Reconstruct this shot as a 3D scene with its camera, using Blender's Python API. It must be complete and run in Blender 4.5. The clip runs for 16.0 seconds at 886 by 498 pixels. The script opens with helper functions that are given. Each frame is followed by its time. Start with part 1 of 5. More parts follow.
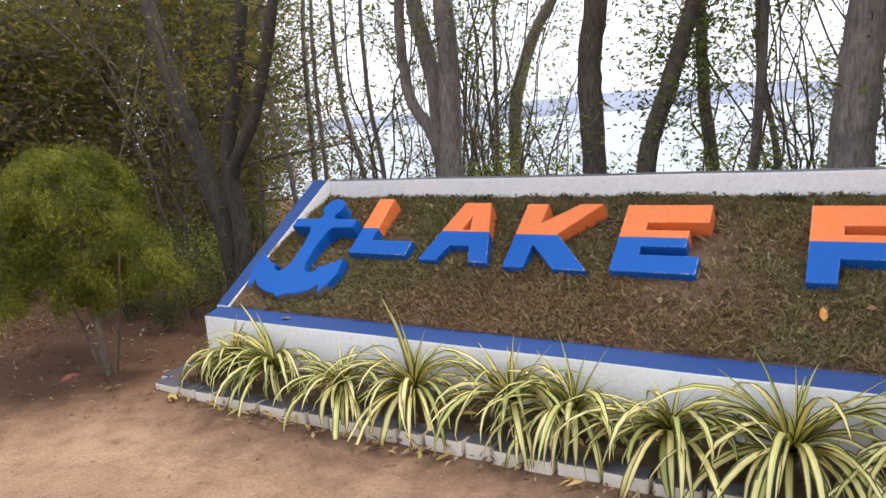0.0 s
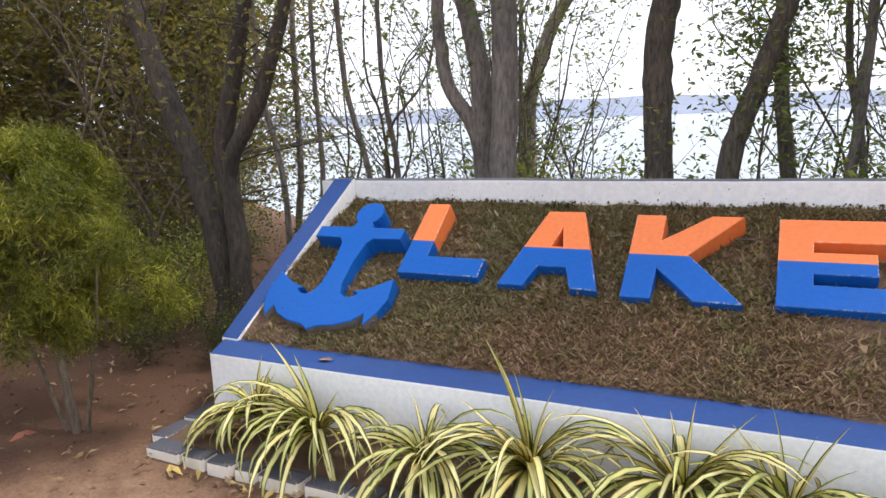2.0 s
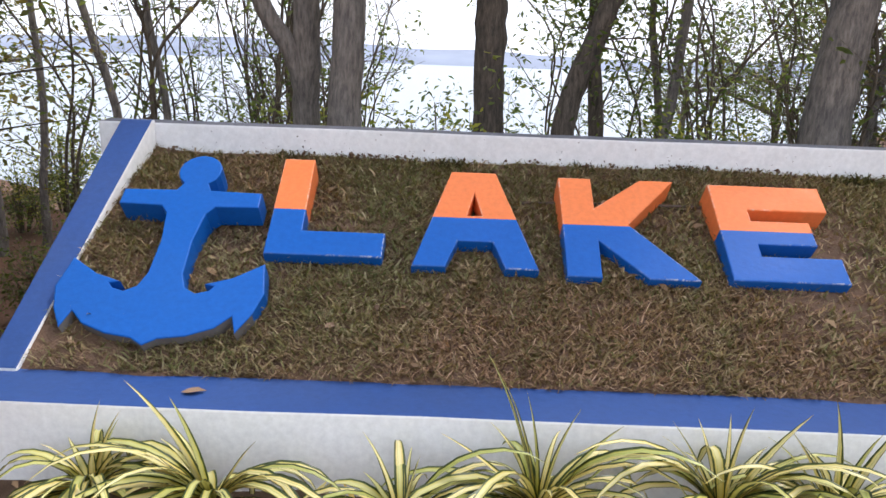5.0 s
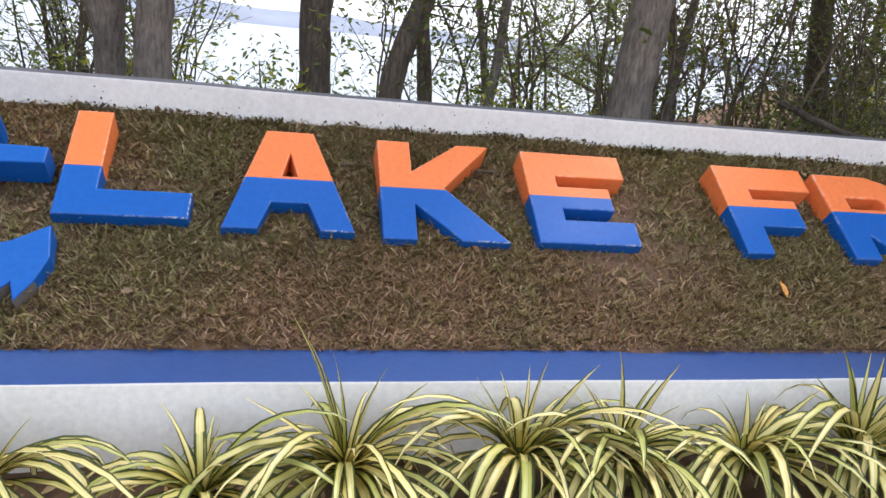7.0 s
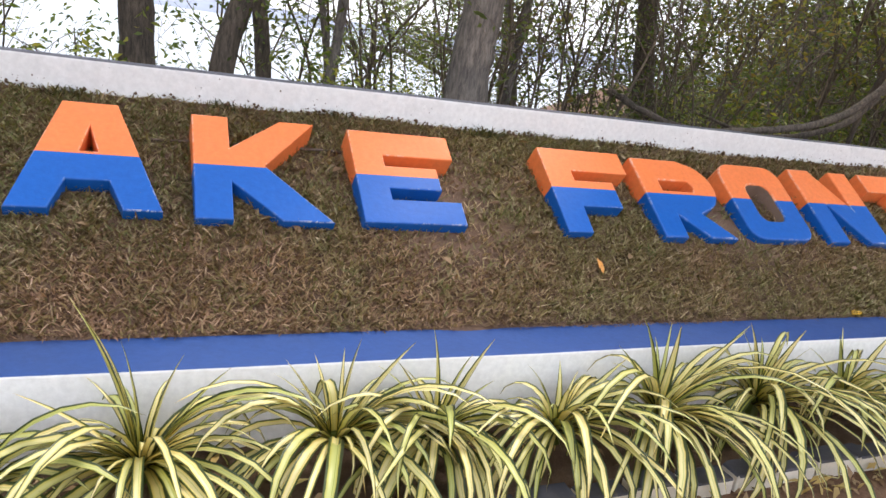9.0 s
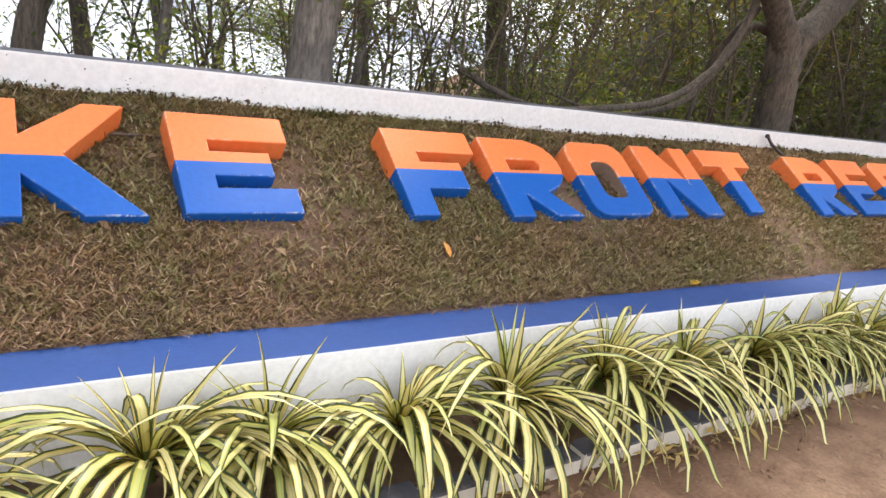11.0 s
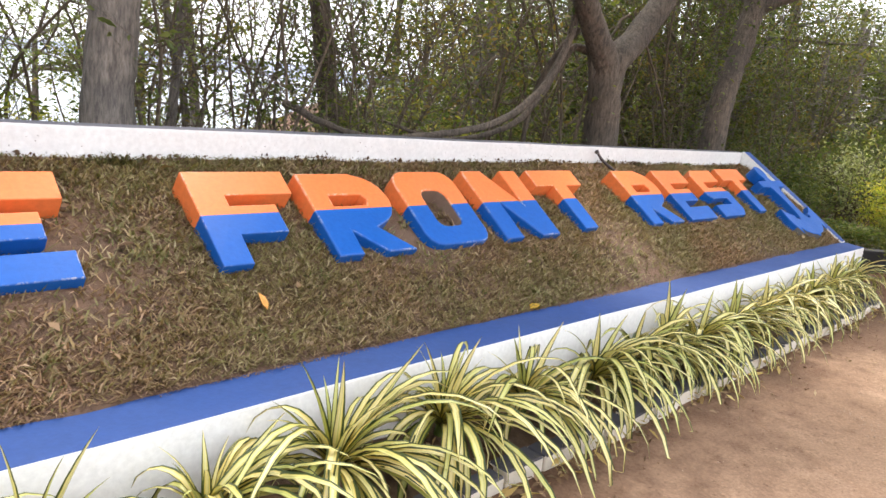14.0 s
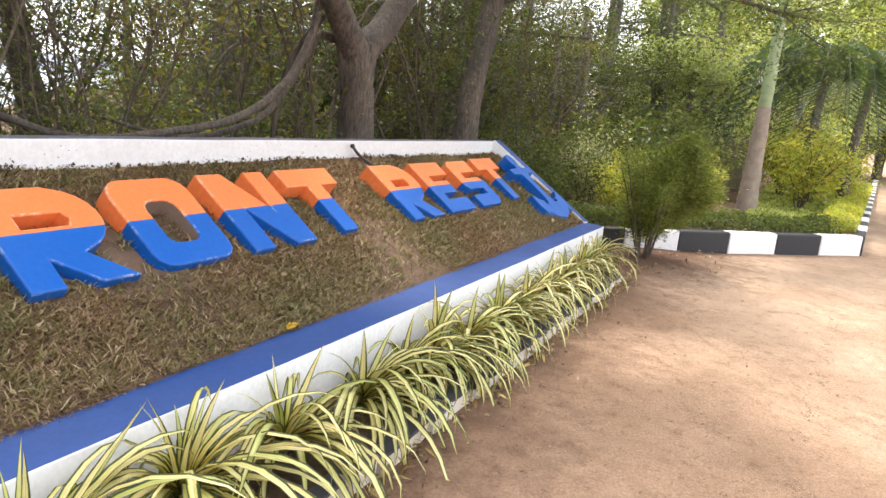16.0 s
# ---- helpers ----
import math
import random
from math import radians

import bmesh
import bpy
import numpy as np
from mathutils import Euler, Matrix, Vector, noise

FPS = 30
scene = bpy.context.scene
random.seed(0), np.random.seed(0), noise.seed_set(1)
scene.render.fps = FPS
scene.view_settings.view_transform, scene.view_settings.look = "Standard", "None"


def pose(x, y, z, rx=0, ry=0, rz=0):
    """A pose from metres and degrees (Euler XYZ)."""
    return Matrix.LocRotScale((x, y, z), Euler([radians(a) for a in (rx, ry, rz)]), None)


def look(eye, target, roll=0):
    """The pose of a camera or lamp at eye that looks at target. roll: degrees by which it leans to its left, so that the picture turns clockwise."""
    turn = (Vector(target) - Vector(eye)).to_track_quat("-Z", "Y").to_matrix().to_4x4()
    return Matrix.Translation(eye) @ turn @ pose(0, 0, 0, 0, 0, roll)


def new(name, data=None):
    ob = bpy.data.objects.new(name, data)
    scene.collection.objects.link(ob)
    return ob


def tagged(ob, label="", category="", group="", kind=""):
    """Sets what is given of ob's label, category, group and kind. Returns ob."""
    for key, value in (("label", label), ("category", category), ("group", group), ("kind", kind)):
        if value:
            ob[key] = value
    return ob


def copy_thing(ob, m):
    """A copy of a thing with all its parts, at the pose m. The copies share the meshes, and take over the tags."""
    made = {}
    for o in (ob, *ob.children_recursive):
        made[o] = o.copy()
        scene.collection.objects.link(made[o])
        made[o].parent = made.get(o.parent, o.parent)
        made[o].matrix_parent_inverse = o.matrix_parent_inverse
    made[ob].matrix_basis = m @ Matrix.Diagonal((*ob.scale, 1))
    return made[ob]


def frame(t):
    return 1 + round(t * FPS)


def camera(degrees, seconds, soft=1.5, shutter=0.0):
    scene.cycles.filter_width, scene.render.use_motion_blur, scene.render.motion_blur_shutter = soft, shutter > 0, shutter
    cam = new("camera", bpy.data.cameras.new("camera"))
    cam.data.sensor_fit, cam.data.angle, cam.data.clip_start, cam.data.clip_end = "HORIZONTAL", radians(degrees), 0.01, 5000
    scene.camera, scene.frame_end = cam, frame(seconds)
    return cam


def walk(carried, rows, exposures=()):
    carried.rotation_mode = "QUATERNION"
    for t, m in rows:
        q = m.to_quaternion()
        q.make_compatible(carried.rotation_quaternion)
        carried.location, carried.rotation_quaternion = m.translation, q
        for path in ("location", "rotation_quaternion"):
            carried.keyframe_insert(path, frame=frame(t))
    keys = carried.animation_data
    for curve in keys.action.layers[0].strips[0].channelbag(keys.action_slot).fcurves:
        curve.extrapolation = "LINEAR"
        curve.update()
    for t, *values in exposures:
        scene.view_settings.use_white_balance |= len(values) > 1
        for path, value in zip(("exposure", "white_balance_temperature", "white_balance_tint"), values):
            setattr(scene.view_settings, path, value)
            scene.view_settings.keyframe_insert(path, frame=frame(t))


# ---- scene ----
cam = camera(64.3, 16.0, soft=1.5)
PATH = [
    (0, (4.001, -3.253, 1.627), (2.977, -1.573, 1.268), -4.1),
    (0.5, (3.777, -3.012, 1.621), (2.78, -1.323, 1.229), -1.7),
    (1, (3.439, -2.895, 1.662), (2.509, -1.18, 1.223), -1.1),
    (1.5, (3.021, -2.877, 1.603), (2.142, -1.107, 1.293), -3.3),
    (2, (2.755, -2.691, 1.567), (1.883, -0.928, 1.207), -2.3),
    (2.5, (2.49, -2.5, 1.458), (1.735, -0.713, 0.971), -1.2),
    (3, (2.194, -2.363, 1.508), (1.683, -0.502, 0.983), -1.3),
    (5.5, (1.501, -2.107, 1.525), (1.599, -0.176, 1.016), 3.2),
    (6, (1.556, -2.114, 1.513), (1.785, -0.199, 0.984), 4.2),
    (6.5, (1.587, -2.116, 1.513), (1.931, -0.231, 0.937), 5.8),
    (7, (1.638, -2.111, 1.497), (2.081, -0.245, 0.93), 5.9),
    (7.5, (1.665, -2.097, 1.514), (2.196, -0.27, 0.898), 7.1),
    (8, (1.718, -2.119, 1.501), (2.344, -0.317, 0.901), 7.7),
    (10.5, (1.982, -2.06, 1.453), (3.011, -0.43, 0.92), 8.8),
    (11, (2.041, -2.032, 1.458), (3.15, -0.461, 0.909), 8.8),
    (11.5, (2.092, -2.018, 1.471), (3.314, -0.524, 0.946), 9.4),
    (12, (2.134, -2.0, 1.47), (3.442, -0.574, 0.962), 10.2),
    (12.5, (2.163, -2.0, 1.472), (3.484, -0.58, 0.98), 8.8),
    (13, (2.201, -1.966, 1.473), (3.522, -0.545, 0.986), 7.9),
    (13.5, (2.268, -1.97, 1.471), (3.608, -0.564, 0.995), 6.7),
    (14, (2.352, -1.978, 1.495), (3.747, -0.612, 1.063), 6.2),
    (14.5, (2.425, -1.988, 1.492), (3.89, -0.687, 1.091), 6.5),
    (15, (2.559, -1.91, 1.487), (4.173, -0.809, 1.06), 5.7),
    (15.5, (2.647, -1.874, 1.505), (4.371, -0.949, 1.09), 6.3),
    (16, (2.731, -1.787, 1.518), (4.501, -0.943, 1.125), 5.8),
]
walk(cam, [(t, look(eye, target, roll)) for t, eye, target, roll in PATH],
     exposures=[(0, 0.72, 6550, 13), (3, 0.74, 6400, 13), (5.5, 0.74, 6350, 13), (8, 0.9, 6500, 13), (12.5, 1.3, 6850, 13), (16, 1.4, 6800, 12)])

# ---- world and sun ----
SUN_ELEV, SUN_AZ = 60.0, 58.0          # degrees; azimuth from +y towards +x
world = bpy.data.worlds.new("world")
scene.world = world
world.use_nodes = True
wn = world.node_tree
sky = wn.nodes.new("ShaderNodeTexSky")
sky.sky_type, sky.sun_disc = "NISHITA", False
sky.sun_elevation, sky.sun_rotation = radians(SUN_ELEV), radians(SUN_AZ)
sky.air_density, sky.dust_density, sky.ozone_density = 1.2, 2.5, 0.8
haze = wn.nodes.new("ShaderNodeHueSaturation")
haze.inputs["Saturation"].default_value = 0.35
wn.links.new(sky.outputs[0], haze.inputs["Color"])
bg = wn.nodes["Background"]
bg.inputs[1].default_value = 0.15
veil = wn.nodes.new("ShaderNodeMix")          # bright overcast haze over the whole sky
veil.data_type = "RGBA"
veil.inputs[0].default_value = 0.75
veil.inputs[7].default_value = (7.0, 7.5, 8.4, 1)
wn.links.new(haze.outputs[0], veil.inputs[6])
wn.links.new(veil.outputs[2], bg.inputs[0])
sun = new("sun", bpy.data.lights.new("sun", "SUN"))
sun.data.energy, sun.data.angle, sun.data.color = 1.9, radians(10), (1.0, 0.94, 0.85)
az, el = radians(SUN_AZ), radians(SUN_ELEV)
sun_from = Vector((math.sin(az) * math.cos(el), math.cos(az) * math.cos(el), math.sin(el)))
sun.matrix_world = look(sun_from * 50, (0, 0, 0))

# ---- materials ----
def material(name):
    m = bpy.data.materials.new(name)
    m.use_nodes = True
    n = m.node_tree.nodes
    return m, n, m.node_tree.links, n["Principled BSDF"]


def ramp(n, stops):
    r = n.new("ShaderNodeValToRGB")
    e = r.color_ramp.elements
    while len(e) < len(stops):
        e.new(0.5)
    for k, (p, c) in zip(e, stops):
        k.position, k.color = p, (*c, 1)
    return r


def noise_node(n, l, scale, detail=4.0, rough=0.6, coords="Object"):
    t = n.new("ShaderNodeTexCoord")
    k = n.new("ShaderNodeTexNoise")
    k.inputs["Scale"].default_value, k.inputs["Detail"].default_value, k.inputs["Roughness"].default_value = scale, detail, rough
    l.new(t.outputs[coords], k.inputs["Vector"])
    return k


def mix(n, l, fac, a, b, mode="MIX"):
    k = n.new("ShaderNodeMix")
    k.data_type, k.blend_type = "RGBA", mode
    for socket, value in ((k.inputs[0], fac), (k.inputs[6], a), (k.inputs[7], b)):
        if isinstance(value, (int, float)):
            socket.default_value = value
        elif isinstance(value, tuple):
            socket.default_value = (*value, 1)
        else:
            l.new(value, socket)
    return k.outputs[2]


def bump(n, l, b, height, strength, distance):
    k = n.new("ShaderNodeBump")
    k.inputs["Strength"].default_value, k.inputs["Distance"].default_value = strength, distance
    l.new(height, k.inputs["Height"])
    l.new(k.outputs[0], b.inputs["Normal"])


def painted(name, base, dirt, rough=0.5, specks=0.0, wear=None, grime=0.5, wear_at=0.56, speck_at=0.67, shine=0.35):
    """Brushed or rolled paint over plaster: faint patches, dirt, specks, and wear on the edges."""
    m, n, l, b = material(name)
    big = noise_node(n, l, 2.2, 5)
    fine = noise_node(n, l, 38, 5)
    patch = ramp(n, [(0.35, (0, 0, 0)), (0.75, (1, 1, 1))])
    l.new(big.outputs[0], patch.inputs[0])
    f = n.new("ShaderNodeMath"); f.operation = "MULTIPLY"; f.inputs[1].default_value = grime
    l.new(patch.outputs[0], f.inputs[0])
    col = mix(n, l, f.outputs[0], base, tuple(0.72 * p + 0.28 * q for p, q in zip(base, dirt)))
    grain = ramp(n, [(0.3, (0.9, 0.9, 0.9)), (0.7, (1.06, 1.06, 1.06))])
    l.new(fine.outputs[0], grain.inputs[0])
    col = mix(n, l, 1.0, col, grain.outputs[0], "MULTIPLY")
    if specks:
        sp = noise_node(n, l, 42, 3, 0.7)
        sp2 = noise_node(n, l, 3.0, 2)
        k = ramp(n, [(speck_at, (0, 0, 0)), (speck_at + 0.03, (1, 1, 1))])
        k2 = ramp(n, [(0.45, (0, 0, 0)), (0.62, (1, 1, 1))])
        l.new(sp.outputs[0], k.inputs[0]), l.new(sp2.outputs[0], k2.inputs[0])
        g = n.new("ShaderNodeMath"); g.operation = "MULTIPLY"
        l.new(k.outputs[0], g.inputs[0]), l.new(k2.outputs[0], g.inputs[1])
        g2 = n.new("ShaderNodeMath"); g2.operation = "MULTIPLY"; g2.inputs[1].default_value = specks
        l.new(g.outputs[0], g2.inputs[0])
        col = mix(n, l, g2.outputs[0], col, dirt)
    if wear:
        geo = n.new("ShaderNodeNewGeometry")
        e = ramp(n, [(wear_at, (0, 0, 0)), (wear_at + 0.08, (1, 1, 1))])
        l.new(geo.outputs["Pointiness"], e.inputs[0])
        rough_n = noise_node(n, l, 40, 4, 0.7)
        w = ramp(n, [(0.52, (0, 0, 0)), (0.62, (1, 1, 1))])
        l.new(rough_n.outputs[0], w.inputs[0])
        g = n.new("ShaderNodeMath"); g.operation = "MULTIPLY"
        l.new(e.outputs[0], g.inputs[0]), l.new(w.outputs[0], g.inputs[1])
        h = n.new("ShaderNodeMath"); h.operation = "MULTIPLY"; h.inputs[1].default_value = 0.55
        l.new(g.outputs[0], h.inputs[0])
        col = mix(n, l, h.outputs[0], col, wear)
    l.new(col, b.inputs["Base Color"])
    r = ramp(n, [(0.3, (rough - 0.1,) * 3), (0.7, (rough + 0.12,) * 3)])
    l.new(big.outputs[0], r.inputs[0])
    l.new(r.outputs[0], b.inputs["Roughness"])
    b.inputs["Specular IOR Level"].default_value = shine
    bump(n, l, b, fine.outputs[0], 0.25, 0.004)
    return m


def earth(name, a, b_, c, scale=1.0, relief=0.5, humus=None):
    """Earth in two tones and grain; humus: dark leaf-strewn soil under the trees, with a ragged edge."""
    m, n, l, b = material(name)
    big, mid, fine = noise_node(n, l, 0.55 * scale, 5), noise_node(n, l, 5 * scale, 6, 0.65), noise_node(n, l, 60 * scale, 5, 0.7)
    r = ramp(n, [(0.36, b_), (0.58, a)])
    l.new(big.outputs[0], r.inputs[0])
    r2 = ramp(n, [(0.42, (0, 0, 0)), (0.7, (1, 1, 1))])
    l.new(mid.outputs[0], r2.inputs[0])
    f = n.new("ShaderNodeMath"); f.operation = "MULTIPLY"; f.inputs[1].default_value = 0.7
    l.new(r2.outputs[0], f.inputs[0])
    col = mix(n, l, f.outputs[0], r.outputs[0], c)
    if humus:
        damp, trail, gate = noise_node(n, l, 1.5, 7, 0.62), noise_node(n, l, 0.42, 3, 0.45), noise_node(n, l, 1.1, 3)
        d = ramp(n, [(0.40, (1.06, 1.06, 1.06)), (0.54, (0.97, 0.96, 0.95)), (0.68, (0.82, 0.79, 0.76))])
        l.new(damp.outputs[0], d.inputs[0])
        col = mix(n, l, 1.0, col, d.outputs[0], "MULTIPLY")
        # trodden crumbs and pale grit
        grit, scuff = noise_node(n, l, 30, 4, 0.75), noise_node(n, l, 9, 8, 0.78)
        gr = ramp(n, [(0.30, (0.62, 0.58, 0.54)), (0.37, (1, 1, 1)), (0.66, (1, 1, 1)), (0.74, (1.22, 1.2, 1.18))])
        sc = ramp(n, [(0.34, (0.70, 0.66, 0.62)), (0.46, (1, 1, 1)), (0.68, (1.1, 1.1, 1.1))])
        l.new(grit.outputs[0], gr.inputs[0]), l.new(scuff.outputs[0], sc.inputs[0])
        col = mix(n, l, 1.0, mix(n, l, 1.0, col, gr.outputs[0], "MULTIPLY"), sc.outputs[0], "MULTIPLY")
        # paler sandy path away from the bed, with sunlight on it put into the colour
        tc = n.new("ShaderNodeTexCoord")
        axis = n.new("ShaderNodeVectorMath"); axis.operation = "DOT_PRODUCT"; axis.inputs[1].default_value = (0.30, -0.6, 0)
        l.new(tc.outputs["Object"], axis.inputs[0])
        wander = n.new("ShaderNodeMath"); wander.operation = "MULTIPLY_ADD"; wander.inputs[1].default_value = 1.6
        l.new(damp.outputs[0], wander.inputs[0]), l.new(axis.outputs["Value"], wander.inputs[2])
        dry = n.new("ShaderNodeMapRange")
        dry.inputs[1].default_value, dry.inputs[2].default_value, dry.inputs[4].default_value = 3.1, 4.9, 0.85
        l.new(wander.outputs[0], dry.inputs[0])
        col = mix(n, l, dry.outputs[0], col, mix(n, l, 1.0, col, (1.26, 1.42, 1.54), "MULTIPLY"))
        # wandering wheel marks
        w = ramp(n, [(0.488, (1, 1, 1)), (0.497, (0.86, 0.83, 0.80)), (0.503, (0.86, 0.83, 0.80)), (0.512, (1, 1, 1))])
        gt = ramp(n, [(0.46, (0, 0, 0)), (0.56, (1, 1, 1))])
        l.new(trail.outputs[0], w.inputs[0]), l.new(gate.outputs[0], gt.inputs[0])
        col = mix(n, l, gt.outputs[0], col, mix(n, l, 1.0, col, w.outputs[0], "MULTIPLY"))
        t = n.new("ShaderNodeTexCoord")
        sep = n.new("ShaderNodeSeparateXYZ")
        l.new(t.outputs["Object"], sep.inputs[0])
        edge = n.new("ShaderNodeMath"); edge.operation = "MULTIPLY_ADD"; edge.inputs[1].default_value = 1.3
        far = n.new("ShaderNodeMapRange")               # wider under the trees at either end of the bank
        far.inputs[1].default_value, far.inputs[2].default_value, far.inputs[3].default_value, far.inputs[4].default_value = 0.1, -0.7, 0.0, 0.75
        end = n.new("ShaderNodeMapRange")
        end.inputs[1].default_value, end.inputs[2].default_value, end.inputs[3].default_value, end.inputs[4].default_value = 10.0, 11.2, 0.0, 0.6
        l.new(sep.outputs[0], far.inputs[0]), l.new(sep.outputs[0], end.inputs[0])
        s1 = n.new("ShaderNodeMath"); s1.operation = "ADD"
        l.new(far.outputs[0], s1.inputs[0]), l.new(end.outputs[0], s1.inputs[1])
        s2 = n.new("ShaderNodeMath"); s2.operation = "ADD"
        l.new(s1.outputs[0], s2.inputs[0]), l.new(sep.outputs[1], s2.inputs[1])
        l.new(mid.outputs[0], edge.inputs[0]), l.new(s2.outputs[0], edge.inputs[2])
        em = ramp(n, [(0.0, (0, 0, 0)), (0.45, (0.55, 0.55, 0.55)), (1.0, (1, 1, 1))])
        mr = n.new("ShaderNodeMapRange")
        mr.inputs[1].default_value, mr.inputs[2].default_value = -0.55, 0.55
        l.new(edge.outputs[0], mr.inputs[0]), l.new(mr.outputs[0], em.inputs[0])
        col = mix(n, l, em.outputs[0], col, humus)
    g = ramp(n, [(0.3, (0.72, 0.72, 0.72)), (0.7, (1.2, 1.2, 1.2))])
    l.new(fine.outputs[0], g.inputs[0])
    col = mix(n, l, 1.0, col, g.outputs[0], "MULTIPLY")
    l.new(col, b.inputs["Base Color"])
    b.inputs["Roughness"].default_value = 0.95
    b.inputs["Specular IOR Level"].default_value = 0.2
    h = mix(n, l, 0.45, mid.outputs[0], fine.outputs[0])
    bump(n, l, b, h, relief, 0.03)
    return m


def leaf_material(name, colours, translucent=0.35, rough=0.45, tones=((0.75, 0.75, 0.75), (1.2, 1.2, 1.2)), tone_scale=0.9):
    """Leaves that differ one by one, and let light through."""
    m, n, l, b = material(name)
    geo = n.new("ShaderNodeNewGeometry")
    k = len(colours)
    r = ramp(n, [(i / max(1, k - 1), c) for i, c in enumerate(colours)])
    l.new(geo.outputs["Random Per Island"], r.inputs[0])
    tone = noise_node(n, l, tone_scale, 3)
    tr = ramp(n, [(0.38, tones[0]), (0.62, tones[1])])
    l.new(tone.outputs[0], tr.inputs[0])
    col = mix(n, l, 1.0, r.outputs[0], tr.outputs[0], "MULTIPLY")
    l.new(col, b.inputs["Base Color"])
    b.inputs["Roughness"].default_value = rough
    b.inputs["Specular IOR Level"].default_value = 0.35
    t = n.new("ShaderNodeBsdfTranslucent")
    bright = mix(n, l, 1.0, col, (1.5, 1.6, 0.7), "MULTIPLY")
    l.new(bright, t.inputs[0])
    s = n.new("ShaderNodeMixShader")
    s.inputs[0].default_value = translucent
    l.new(b.outputs[0], s.inputs[1]), l.new(t.outputs[0], s.inputs[2])
    l.new(s.outputs[0], n["Material Output"].inputs[0])
    return m


def bark_material(name, dark, light):
    m, n, l, b = material(name)
    t = n.new("ShaderNodeTexCoord")
    mp = n.new("ShaderNodeMapping")
    mp.inputs["Scale"].default_value = (1, 1, 0.22)
    l.new(t.outputs["Object"], mp.inputs[0])
    k = n.new("ShaderNodeTexNoise")
    k.inputs["Scale"].default_value, k.inputs["Detail"].default_value, k.inputs["Roughness"].default_value = 45, 6, 0.7
    l.new(mp.outputs[0], k.inputs["Vector"])
    big = noise_node(n, l, 3, 4)
    r = ramp(n, [(0.35, dark), (0.68, light)])
    l.new(k.outputs[0], r.inputs[0])
    g = ramp(n, [(0.35, (0.7, 0.7, 0.7)), (0.7, (1.25, 1.2, 1.12))])
    l.new(big.outputs[0], g.inputs[0])
    l.new(mix(n, l, 1.0, r.outputs[0], g.outputs[0], "MULTIPLY"), b.inputs["Base Color"])
    b.inputs["Roughness"].default_value = 0.9
    bump(n, l, b, k.outputs[0], 0.8, 0.02)
    return m


def striped_leaf():
    """Cream-yellow leaf with green margins and a faint green midline; u runs across the blade."""
    m, n, l, b = material("variegated leaf")
    uv = n.new("ShaderNodeUVMap")
    sep = n.new("ShaderNodeSeparateXYZ")
    l.new(uv.outputs[0], sep.inputs[0])
    wob = noise_node(n, l, 25, 2)
    a = n.new("ShaderNodeMath"); a.operation = "MULTIPLY_ADD"; a.inputs[1].default_value = 0.12
    l.new(wob.outputs[0], a.inputs[0]), l.new(sep.outputs[0], a.inputs[2])
    green, cream, yellow = (0.045, 0.065, 0.018), (0.70, 0.63, 0.34), (0.66, 0.54, 0.16)
    r = ramp(n, [(0.0, green), (0.21, (0.06, 0.085, 0.02)), (0.25, yellow), (0.40, cream), (0.62, cream), (0.66, (0.40, 0.42, 0.11)), (0.70, cream), (0.82, yellow), (0.86, green)])
    l.new(a.outputs[0], r.inputs[0])
    # Tint along the blade: darker at the base, brown at the tip.
    blade_tint = ramp(n, [(0.0, (0.42, 0.38, 0.16)), (0.10, (0.88, 0.80, 0.38)), (0.38, (1.0, 0.98, 0.85)), (0.9, (1, 1, 1)), (0.97, (0.95, 0.85, 0.6)), (1.0, (0.5, 0.33, 0.2))])
    l.new(sep.outputs[1], blade_tint.inputs[0])
    info = n.new("ShaderNodeObjectInfo")
    v = ramp(n, [(0.0, (0.55, 0.66, 0.42)), (0.25, (0.85, 0.92, 0.75)), (0.6, (1, 1, 1)), (1.0, (1.12, 1.08, 1.05))])
    l.new(info.outputs["Random"], v.inputs[0])
    col = mix(n, l, 1.0, r.outputs[0], blade_tint.outputs[0], "MULTIPLY")
    col = mix(n, l, 1.0, col, v.outputs[0], "MULTIPLY")
    l.new(col, b.inputs["Base Color"])
    b.inputs["Roughness"].default_value = 0.4
    t = n.new("ShaderNodeBsdfTranslucent")
    l.new(col, t.inputs[0])
    s = n.new("ShaderNodeMixShader")
    s.inputs[0].default_value = 0.2
    l.new(b.outputs[0], s.inputs[1]), l.new(t.outputs[0], s.inputs[2])
    l.new(s.outputs[0], n["Material Output"].inputs[0])
    return m


def plain(name, colour, rough=0.7, noise_scale=8.0, spread=0.25, relief=0.2):
    m, n, l, b = material(name)
    k = noise_node(n, l, noise_scale, 5)
    r = ramp(n, [(0.3, tuple(c * (1 - spread) for c in colour)), (0.7, tuple(c * (1 + spread) for c in colour))])
    l.new(k.outputs[0], r.inputs[0])
    l.new(r.outputs[0], b.inputs["Base Color"])
    b.inputs["Roughness"].default_value = rough
    bump(n, l, b, k.outputs[0], relief, 0.01)
    return m


